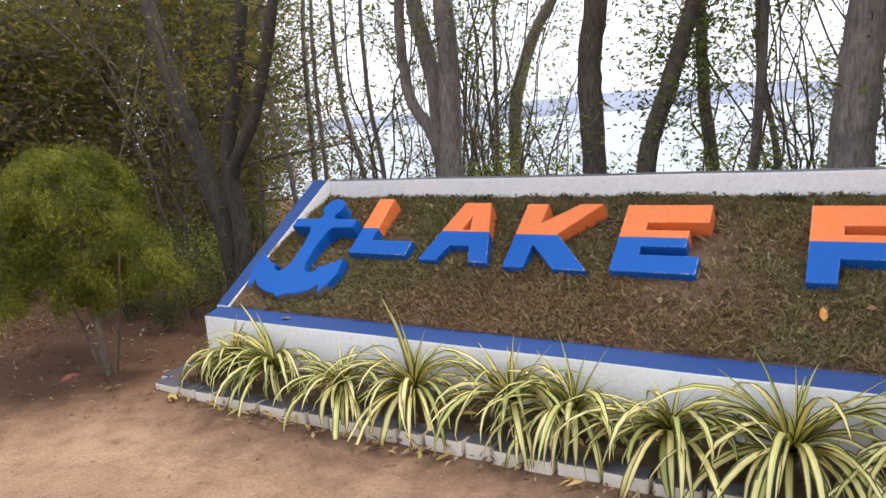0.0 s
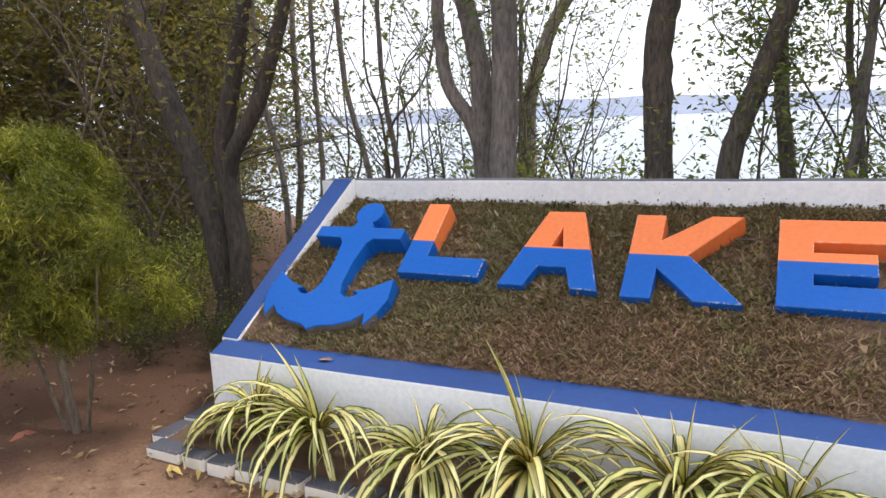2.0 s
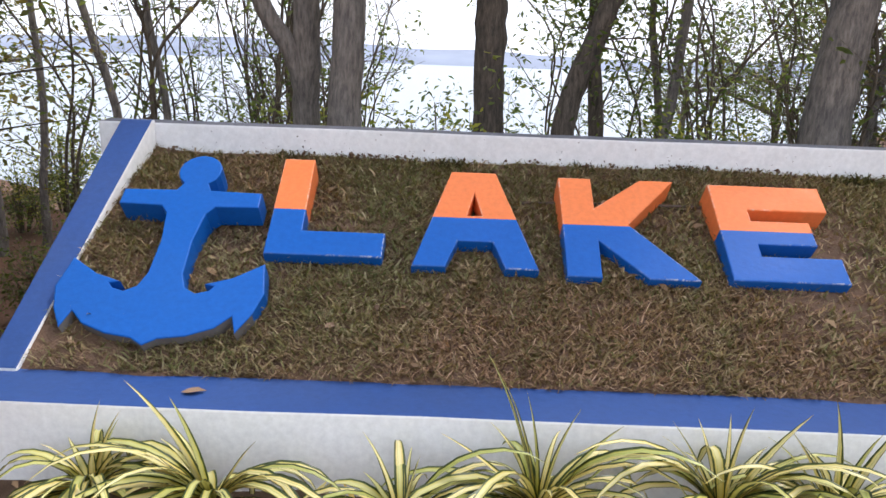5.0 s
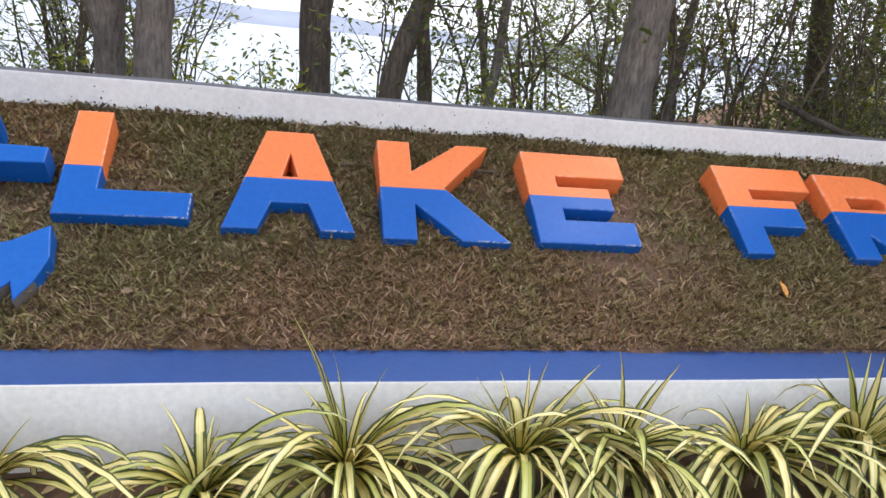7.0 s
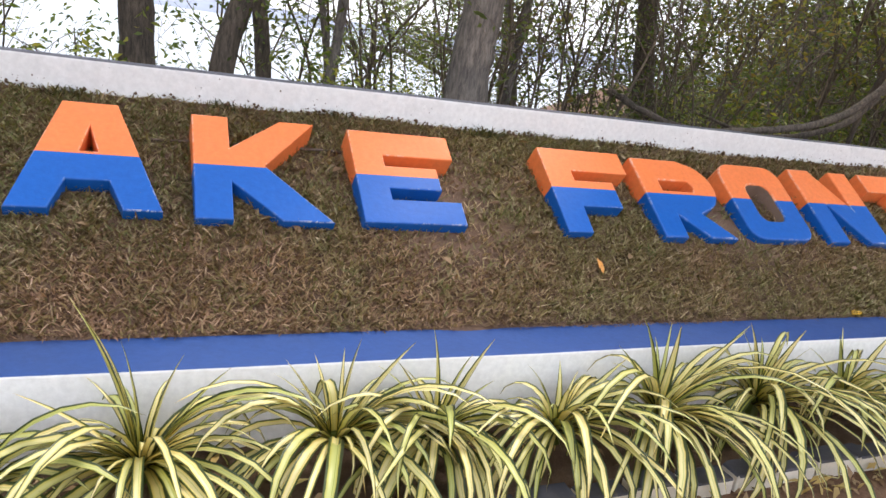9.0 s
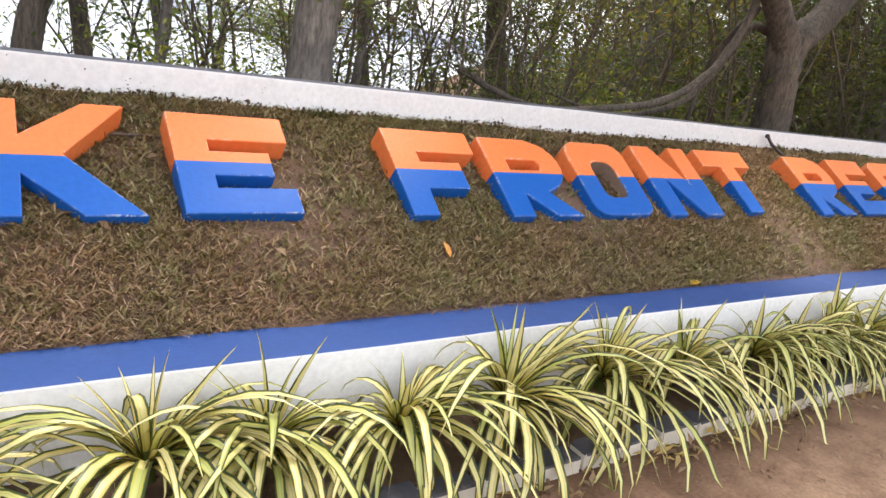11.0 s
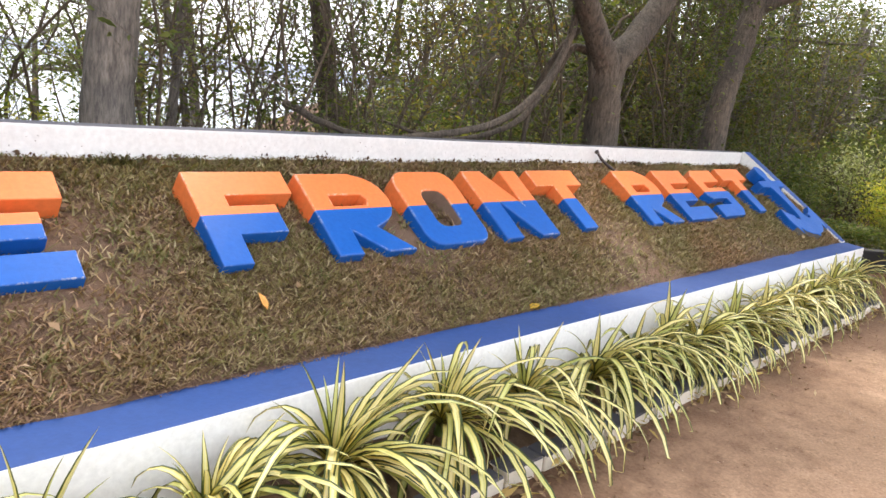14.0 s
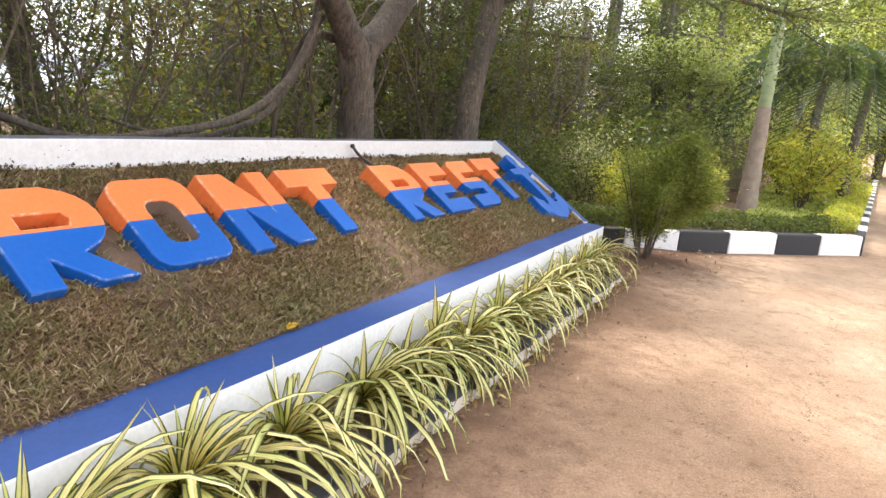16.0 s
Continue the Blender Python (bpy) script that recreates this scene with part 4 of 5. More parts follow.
open_saplings = [sapling(3.4, 11, 360, M_LEAF_L, 0.06, 0.3, 0.12, "thin leafy sapling against the bright lake", clump=0.035) for _ in range(6)]
scatter(open_saplings, spread(9, -2.6, 4.0, 2.7, 5.5, 0.8, 1.2) + spread(7, -3.4, 0.3, 2.6, 5.5, 0.9, 1.3) + spread(6, -1.6, 0.6, 3.0, 5.0, 0.8, 1.1) + spread(8, 2.9, 5.6, 2.3, 4.5, 0.8, 1.15))
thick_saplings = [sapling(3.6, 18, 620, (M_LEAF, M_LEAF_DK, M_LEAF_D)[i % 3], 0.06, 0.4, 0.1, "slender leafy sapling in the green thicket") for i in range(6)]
scatter(thick_saplings, spread(24, 6.8, 13.5, 2.2, 5.5, 0.8, 1.25) + spread(13, 4.5, 6.8, 2.6, 5.5, 0.7, 1.0) + spread(4, 4.45, 5.3, 2.5, 3.4, 0.8, 1.0) + spread(14, 10.5, 15, 1.2, 5, 0.8, 1.2))
dull_saplings = [sapling(3.6, 16, 560, M_LEAF_D, 0.055, 0.4, 0.15, "thin brownish sapling in the dry wood") for i in range(4)]
scatter(dull_saplings, airy(spread(46, -8, -1.7, 0.6, 6.5, 0.8, 1.3)))
low = [shrub(1.25, 0.55, 1300, M_LEAF_Y if i % 3 else M_LEAF, 0.055, "shrub", "yellow-green shrub behind the back wall") for i in range(4)]
scatter(low, spread(16, 9, 19, 8, 15, 1.3, 2.0) + spread(20, -2.5, 6.0, 2.6, 6.0, 0.75, 1.05) + spread(13, 5.0, 13.0, 2.6, 6.0, 0.85, 1.25) + spread(12, -6, -1.7, 1.8, 5.5, 0.7, 1.1) + spread(4, -1.0, -0.45, 2.3, 3.4, 0.4, 0.55) + spread(3, 1.3, 1.6, 2.9, 3.4, 0.95, 1.1) + spread(4, 2.9, 3.5, 2.8, 3.6, 0.9, 1.1) + spread(5, -2.2, -1.3, 0.9, 1.9, 0.4, 0.7) + spread(5, -3.6, -1.6, 2.6, 5.2, 0.45, 0.6) + spread(5, -0.75, -0.35, 1.3, 2.3, 0.3, 0.5))


dark = shrub(1.25, 0.5, 1500, M_LEAF_DK, 0.06, "shrub", "low dark green shrub at the foot of the tree", "low shrubs")
dark.matrix_basis = place(None, -0.68, 0.75, 20, 0.45)
for x, y, k in [(-1.15, 0.55, 0.4), (-1.9, 0.7, 0.5)]:
    c = copy_thing(dark, pose(0, 0, 0))
    c.matrix_basis = place(None, x, y, None, k)


def woods_tree(height, spread_r, n_leaves, leaf, label, size=0.075):
    ob = thing("tree", None, label, "tree", "woods beyond the thicket")
    lines, tips = [], []
    a, b = rng.normal(0, 0.25, 2)
    line = smooth_line([(0, 0, -0.2, 0.15), (0.05, 0, 0.8, 0.12), (a * 0.5, b * 0.5, height * 0.45, 0.09), (a, b, height * 0.8, 0.05)], 4, 0.01)
    lines.append(line)
    for _ in range(9):
        k = rng.integers(4, len(line))
        o = np.array(line[k][:3])
        ang = rng.uniform(0, 2 * math.pi)
        L = spread_r * rng.uniform(0.6, 1.1)
        d = np.array([math.cos(ang), math.sin(ang), rng.uniform(-0.15, 0.7)])
        limb = [(*(o + d * L * t), 0.045 * (1 - 0.8 * t)) for t in (0, 0.3, 0.6, 1)]
        lines.append(limb)
        sub, tp = twigs(limb, 8, 0.8, 0.15, 0.01)
        lines += sub
        tips += tp
    v, f = tubes(lines, 6)
    mesh_np("trunk", v, f, M_BARK, ob, smooth=True)
    v, f = canopy(tips, n_leaves, 0.22, size)
    mesh_np("crown", v, f, leaf, ob)
    return ob


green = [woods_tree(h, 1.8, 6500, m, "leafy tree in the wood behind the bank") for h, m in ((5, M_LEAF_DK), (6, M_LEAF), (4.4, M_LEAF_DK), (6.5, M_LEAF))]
scatter(green, spread(10, 10.3, 16, 4.5, 10, 0.8, 1.2) + spread(3, 5.5, 8, 8, 12, 0.8, 1.0) + spread(8, 13, 24, 5, 9, 0.8, 1.2) + spread(8, 12.5, 21, 3.2, 5.5, 0.8, 1.15) + spread(14, 20, 36, 0.5, 8, 0.9, 1.4) + [(12.0, 2.8, 0.75), (13.2, 3.0, 0.8), (12.7, 3.8, 0.85)])
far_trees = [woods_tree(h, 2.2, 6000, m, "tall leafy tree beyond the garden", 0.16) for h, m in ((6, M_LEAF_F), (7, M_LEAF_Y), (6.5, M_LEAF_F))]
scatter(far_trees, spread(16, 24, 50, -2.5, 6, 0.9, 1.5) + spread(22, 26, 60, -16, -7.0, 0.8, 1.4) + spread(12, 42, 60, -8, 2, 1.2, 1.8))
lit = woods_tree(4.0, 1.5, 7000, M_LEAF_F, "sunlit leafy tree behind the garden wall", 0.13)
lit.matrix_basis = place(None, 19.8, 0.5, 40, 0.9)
for x, y, k in [(15.0, 2.2, 0.75), (16.6, 2.1, 0.85), (18.4, 2.9, 1.0)]:
    c = copy_thing(green[0], pose(0, 0, 0))
    c.matrix_basis = place(None, x, y, 70 * x, k)
for x, y, k in [(19.6, 2.5, 1.1), (22.5, 3.3, 1.2), (23.5, 2.0, 1.2), (21.3, 1.5, 1.1), (17.2, 3.6, 1.0)]:
    c = copy_thing(green[3], pose(0, 0, 0))
    c.matrix_basis = place(None, x, y, 70 * x, k)
dull = [woods_tree(h, 1.7, 6000, M_LEAF_D, "dull dry-leaved tree in the wood") for h in (4.5, 5.5, 6)]
scatter(dull, airy(spread(30, -10, -3.0, 0.8, 8, 0.8, 1.2)) + spread(12, -9, -4.5, -3.0, 2, 0.8, 1.2) + [(-3.9, 3.9, 0.9)])

def vine(pts, r, label="long bare vine arching through the thicket"):
    ob = thing("vine", None, label, "vine", "vines in the thicket")
    line = smooth_line([(*p, r * (1 - 0.5 * i / (len(pts) - 1))) for i, p in enumerate(pts)], 6, 0.006)
    sub, tp = twigs(line, 9, 0.5, 0.1, 0.006, 0.4)
    v, f = tubes([line] + sub, 6)
    mesh_np("stem", v, f, M_TWIG, ob, smooth=True)
    v, f = canopy(tp, 160, 0.05, 0.055)
    mesh_np("foliage", v, f, M_LEAF, ob)


for k in range(16):
    x, y = rng.uniform(6.6, 11.5), rng.uniform(2.0, 3.4)
    way, h = (-1 if x > 8.6 else 1), rng.uniform(1.6, 2.9)
    g = float(ground_z(x, y))
    vine([(x, y, g - 0.05), (x + 0.1 * way, y, 0.7), (x + 0.35 * way, y + 0.05, h * 0.7), (x + 0.9 * way, y + 0.1, h), (x + 1.6 * way, y + 0.15, h * rng.uniform(0.7, 1.2)), (x + 2.2 * way, y + 0.2, h * rng.uniform(0.4, 1.3))], rng.uniform(0.014, 0.03))

# ---- small weeping cypress beside the bank, thuja at the other end ----
def sprays(centres, n, spread_r, length, droop, width=0.02):
    c = np.asarray(centres)[rng.integers(0, len(centres), n)] + rng.normal(0, spread_r, (n, 3))
    return leaves(c, 0.1, length, width / length, droop)


def cypress():
    ob = thing("cypress", pose(-0.57, -0.42, 0), "small clipped weeping cypress with a dark thin trunk", "shrub")
    lines = [smooth_line([(0, 0, -0.08, 0.03), (-0.03, 0, 0.3, 0.026), (-0.12, 0.03, 0.6, 0.024), (-0.15, 0.05, 1.0, 0.018), (-0.2, 0.05, 1.4, 0.01)], 5, 0.003),
             smooth_line([(0.03, 0.02, -0.08, 0.014), (0.12, 0.03, 0.3, 0.012), (0.2, 0.05, 0.65, 0.01), (0.3, 0.05, 1.1, 0.006)], 4, 0.003),
             smooth_line([(-0.03, 0.0, -0.08, 0.012), (-0.2, 0.0, 0.3, 0.011), (-0.4, 0.02, 0.6, 0.009), (-0.55, 0.05, 1.0, 0.006)], 4, 0.003)]
    pts = []
    for _ in range(300):
        a, h = rng.uniform(0, 2 * math.pi), rng.uniform(-0.12, 1)
        r = 0.95 * (1 - (abs(h) * 0.9) ** 3) * rng.uniform(0.55, 1.0) ** 0.5 * (0.75 + 0.25 * math.sin(3 * a + 5 * h))
        pts.append((-0.25 + r * math.cos(a), 0.02 + r * math.sin(a) * 0.8, 0.68 + 0.88 * h))
    for i, line in enumerate(lines):
        v, f = tubes([line], 8)
        mesh_np("stem" if i else "trunk", v, f, M_TWIG, ob, smooth=True)
    for p in pts[:48]:
        v, f = tubes([[(-0.15, 0.05, max(0.6, p[2] - 0.35), 0.006), ((p[0] - 0.15) / 2, (p[1] + 0.05) / 2, p[2] - 0.1, 0.004), (*p, 0.002)]], 5)
        mesh_np("branch", v, f, M_TWIG, ob, smooth=True)
    v, f = sprays(pts, 95000, 0.042, 0.042, 0.9, 0.0055)
    mesh_np("crown", v, f, M_CYPRESS, ob)


cypress()


def thuja():
    ob = thing("thuja", pose(11.05, -0.40, 0.0), "bushy green thuja with many thin upright stems", "shrub")
    pts = []
    for k in range(15):
        a = rng.uniform(0, 2 * math.pi)
        r, h = rng.uniform(0.2, 0.7), rng.uniform(0.8, 1.35)
        line = smooth_line([(0.05 * math.cos(a), 0.05 * math.sin(a), -0.05, 0.013), (r * 0.5 * math.cos(a), r * 0.5 * math.sin(a), h * 0.45, 0.009), (r * math.cos(a), r * math.sin(a), h, 0.004)], 4, 0.004)
        v, f = tubes([line], 5)
        mesh_np("stem", v, f, M_TWIG, ob, smooth=True)
        pts += [line[q][:3] for q in range(7, len(line))]
    for _ in range(360):
        h = rng.uniform(0, 1)
        a = rng.uniform(0, 2 * math.pi)
        r = 0.62 * math.sin(math.pi * (0.2 + 0.72 * h)) * rng.uniform(0.2, 1) ** 0.5 * (0.8 + 0.2 * math.sin(4 * a + 7 * h))
        pts.append((0.15 + r * math.cos(a), -0.17 + r * math.sin(a), 0.40 - 0.16 * math.sin(a) + 0.92 * h))
    v, f = sprays(pts, 32000, 0.05, 0.06, -0.4, 0.008)
    mesh_np("foliage", v, f, M_THUJA, ob)


thuja()

# ---- garden beyond the end of the bank ----
KERB = [(10.95, 0.55), (14.72, -2.82), (40.0, -5.2)]


def kerb_run():
    run = thing("kerb", None, "black and white painted kerb stones round the garden", "kerb", kind="structure")
    meshes = {}
    count = 0
    for (ax, ay), (bx, by) in zip(KERB, KERB[1:]):
        L = math.hypot(bx - ax, by - ay)
        n = round(L / 0.88)
        turn = math.atan2(by - ay, bx - ax)
        for i in range(n):
            s = (i + 0.5) / n
            colour = count % 2
            if colour not in meshes:
                bm = bmesh.new()
                box(bm, -0.437, 0.437, -0.09, 0.09, -0.08, 0.27)
                bevelled(bm, 0.025, 2)
                meshes[colour] = bpy.data.meshes.new("kerb_stone")
                bm.to_mesh(meshes[colour])
                bm.free()
                meshes[colour].materials.append(M_KERB_W if colour else M_KERB_B)
            ob = new("kerb_stone", meshes[colour])
            ob.parent = run
            ob.matrix_basis = Matrix.Translation((ax + (bx - ax) * s, ay + (by - ay) * s, rng.normal(0, 0.004))) @ Matrix.Rotation(turn, 4, "Z") @ Matrix.Diagonal((L / n / 0.88, 1, 1, 1))
            count += 1


kerb_run()

bm = bmesh.new()
pts = [(10.98, 0.75), (14.75, -2.62), (40, -5.0), (40, 6), (11.2, 6)]
bm.faces.new([bm.verts.new((x, y, 0.2)) for x, y in pts])
bmesh.ops.recalc_face_normals(bm, faces=bm.faces[:])
if bm.faces[:][0].normal.z < 0:
    bmesh.ops.reverse_faces(bm, faces=bm.faces[:])
tagged(part("ground_garden", bm, M_SOIL), "raised garden bed of soil behind the kerb", "soil", kind="structure")


def blades(x, y, z, length, lean=0.8, width=0.004):
    n = len(x)
    b = np.stack([x, y, z], 1)
    a = rng.uniform(0, 2 * math.pi, n)
    d = np.stack([np.cos(a) * lean, np.sin(a) * lean, rng.uniform(0.25, 1.0, n)], 1)
    d /= np.linalg.norm(d, axis=1, keepdims=True)
    s = np.stack([-np.sin(a), np.cos(a), rng.normal(0, 0.3, n)], 1)
    L = (length * rng.uniform(0.5, 1.4, n))[:, None]
    W = width * rng.uniform(0.6, 1.4, n)[:, None]
    mid = b + d * L * 0.55
    tip = b + d * L - np.array([0, 0, 1]) * L * rng.uniform(0.0, 0.35, n)[:, None]
    v = np.stack([b - s * W, b + s * W, mid + s * W * 0.8, mid - s * W * 0.8, tip], 1).reshape(-1, 3)
    i = np.arange(n)[:, None] * 5
    f = np.concatenate([np.concatenate([i, i + 1, i + 2], 1), np.concatenate([i, i + 2, i + 3], 1), np.concatenate([i + 3, i + 2, i + 4], 1)])
    return v, f


def lawn():
    n = 26000
    x, y = rng.uniform(14.9, 26, n), rng.uniform(-3.6, -1.2, n)
    keep = y > -2.3 - (x - 14.75) * 0.1
    x, y = x[keep], y[keep]
    v, f = blades(x, y, np.full(len(x), 0.21), 0.09, 0.6, 0.01)
    tagged(mesh_np("lawn", v, f, M_LAWN), "sunlit yellow-green lawn behind the hedge", "lawn", kind="stuff")


lawn()


def hedge(a, b, width, height, leaf, label):
    ob = thing("hedge", None, label, "hedge", "low hedges")
    L = math.hypot(b[0] - a[0], b[1] - a[1])
    n = int(L * 2600)
    t, s, h = rng.uniform(0, 1, n), rng.normal(0, 0.33, n).clip(-0.6, 0.6), rng.uniform(0, 1, n) ** 0.6
    nx, ny = -(b[1] - a[1]) / L, (b[0] - a[0]) / L
    lump = 1 + 0.18 * np.sin(t * L * 5.1) * np.sin(t * L * 2.3 + 1)
    c = np.stack([a[0] + (b[0] - a[0]) * t + nx * s * width, a[1] + (b[1] - a[1]) * t + ny * s * width, 0.2 + h * height * lump * (1 - 0.5 * np.abs(s))], 1)
    v, f = leaves(c, 0.6, 0.045, 0.5, 0.0)
    mesh_np("foliage", v, f, leaf, ob)
    stems = []
    for k in np.linspace(0, 1, int(L * 4)):
        x, y = a[0] + (b[0] - a[0]) * k, a[1] + (b[1] - a[1]) * k
        stems.append([(x, y, 0.15, 0.008), (x + rng.normal(0, 0.03), y, 0.2 + height * 0.7, 0.004)])
    v, f = tubes(stems, 4)
    mesh_np("stem", v, f, M_TWIG, ob)


hedge((11.2, 0.75), (14.75, -2.42), 0.4, 0.3, M_LEAF, "low clipped dark green hedge along the kerb")
hedge((14.9, -2.5), (30, -3.95), 0.45, 0.32, M_CROTON, "low yellow-green hedge along the garden path")


def palm(x, y):
    ob = thing("palm_tree", pose(x, y, 0.15), "tall palm with a smooth grey trunk and green crownshaft", "palm")
    v, f = tubes([smooth_line([(0, 0, -0.1, 0.21), (0, 0, 0.3, 0.18), (0.0, 0, 1.0, 0.15), (0, 0, 1.6, 0.13), (0, 0, 1.95, 0.112)], 8)], 20)
    mesh_np("trunk", v, f, M_PALM, ob, smooth=True)
    v, f = tubes([smooth_line([(0, 0, 1.95, 0.116), (0, 0, 2.4, 0.112), (0, 0, 3.0, 0.1), (0, 0, 3.8, 0.085), (0, 0, 5.4, 0.06)], 6)], 18)
    mesh_np("crownshaft", v, f, M_SHAFT, ob, smooth=True)
    for k in range(11):
        a = 2 * math.pi * k / 11 + rng.uniform(-0.2, 0.2)
        frond(ob, np.array([0, 0, 5.3]), a, rng.uniform(2.2, 3.0), rng.uniform(0.4, 1.0))


def frond(ob, o, a, L, rise):
    d = np.array([math.cos(a), math.sin(a), 0])
    s = np.array([-math.sin(a), math.cos(a), 0])
    t = np.linspace(0, 1, 12)
    p = o + d * (L * t)[:, None] + np.array([0, 0, 1]) * (rise * L * (t - 1.55 * t * t))[:, None]
    rib = [(*q, 0.02 * (1 - 0.8 * k)) for q, k in zip(p, t)]
    v, f = tubes([rib], 5)
    vs, fs, base = [v], [f], len(v)
    u = np.repeat(np.linspace(0.12, 1, 44), 2)
    side = np.tile([1.0, -1.0], 44)
    q = np.stack([np.interp(u, t, p[:, i]) for i in range(3)], 1)
    ll = 0.55 * np.sin(np.pi * (0.15 + 0.8 * u)) * rng.uniform(0.85, 1.1, len(u))
    way = s * side[:, None] + d * 0.5 + np.array([0, 0, -0.55])
    way /= np.linalg.norm(way, axis=1, keepdims=True)
    tip = q + way * ll[:, None] + np.array([0, 0, -0.12]) * ll[:, None]
    w = d * 0.018
    vs.append(np.stack([q - w, q + w, (q + tip) / 2 + w + [0, 0, 0.02], tip], 1).reshape(-1, 3))
    i = base + np.arange(len(u))[:, None] * 4
    fs.append(np.concatenate([i, i + 1, i + 2, i + 3], 1))
    mesh_np("frond", np.concatenate(vs), np.concatenate(fs), M_FROND, ob)


palm(17.2, -1.12)


def feather_palm(x, y, top, n, rise0, rise1):
    ob = thing("palm_tree", pose(x, y, 0.0), "drooping feathery palm hanging over the garden path", "palm", "feathery palms")
    v, f = tubes([smooth_line([(0, 0.1, -0.1, 0.12), (0, 0.1, 1.5, 0.1), (0, 0, top + 0.1, 0.09)], 5)], 10)
    mesh_np("trunk", v, f, M_BARK, ob, smooth=True)
    for k in range(n):
        frond(ob, np.array([0, 0, top]), 2.399 * k, rng.uniform(2.2, 3.2), rng.uniform(rise0, rise1))


feather_palm(21.2, -3.0, 3.0, 28, 0.5, 1.8)
feather_palm(20.6, -2.1, 3.1, 32, 0.5, 1.8)

croton = shrub(1.3, 0.85, 2600, M_CROTON, 0.09, "shrub", "bright yellow-green garden shrub with broad leaves", "garden shrubs", 14)
croton.matrix_basis = place(None, 18.6, -2.0, 30, 1.1, 0.22)
for x, y, k in [(21.5, -2.9, 0.8), (20.5, -2.2, 1.0), (22, -1.6, 1.1), (15.6, -0.4, 0.6), (12.95, 0.42, 0.6)]:
    c = copy_thing(croton, pose(0, 0, 0))
    c.matrix_basis = place(None, x, y, None, k, 0.22)
garden = shrub(1.05, 0.6, 2200, M_LEAF, 0.07, "shrub", "dense green garden shrub beside the bank", "garden shrubs", 14)
garden.matrix_basis = place(None, 14.0, 1.7, 10, 1.0, 0.2)
for x, y, k in [(14.6, 1.2, 1.15), (12.5, 1.5, 0.9), (15.4, 0.4, 1.0), (16.3, 1.3, 1.4), (18.5, 0.8, 1.6), (12.1, 1.2, 0.6)]:
    c = copy_thing(garden, pose(0, 0, 0))
    c.matrix_basis = place(None, x, y, None, k, 0.2)

pale = shrub(0.95, 0.5, 1900, M_LEAF_P, 0.05, "shrub", "pale variegated garden shrub behind the kerb", "garden shrubs", 12)
pale.matrix_basis = place(None, 13.2, 0.95, 40, 1.25, 0.2)

bm = bmesh.new()
box(bm, 22.4, 22.6, -1.0, 4.0, 0.1, 1.4)
box(bm, 22.35, 22.65, -1.05, 4.05, 1.4, 1.48)
bevelled(bm, 0.01)
tagged(part("wall_garden", bm, M_BEIGE), "low beige garden wall with a flat coping", "wall", kind="structure")

# ---- spider plants in the bed ----
def strap_leaf(length, width, lift, bend, turn, curl, taper=3.8):
    """Arching strap leaf with a channel along it; u across, v along."""
    k, rows = 9, []
    p, a = np.array([0.012, 0.0, 0.0]), lift
    for i in range(k):
        t = i / (k - 1)
        w = width * (min(1.0, 0.6 + 1.4 * t) * (1 - t ** taper) + 0.015)
        rows.append((p.copy(), w, a))
        a -= bend / (k - 1) * (0.5 + 1.2 * t)
        p = p + np.array([math.cos(a), curl * t * 0.5, math.sin(a)]) * length / (k - 1)
    v, uv = [], []
    for i, (q, w, a) in enumerate(rows):
        n = np.array([-math.sin(a), 0, math.cos(a)])
        for s, u in ((-1, 0.0), (-0.5, 0.25), (0, 0.5), (0.5, 0.75), (1, 1.0)):
            v.append(q + np.array([0, s * w / 2, 0]) + n * (abs(s) * w * 0.22))
            uv.append((0.02 + u * 0.93, i / (k - 1)))
    f = [(i * 5 + j, i * 5 + j + 1, i * 5 + j + 6, i * 5 + j + 5) for i in range(k - 1) for j in range(4)]
    v = np.array(v)
    c, s = math.cos(turn), math.sin(turn)
    v = np.stack([v[:, 0] * c - v[:, 1] * s, v[:, 0] * s + v[:, 1] * c, v[:, 2]], 1)
    return v, np.array(f), np.array(uv)


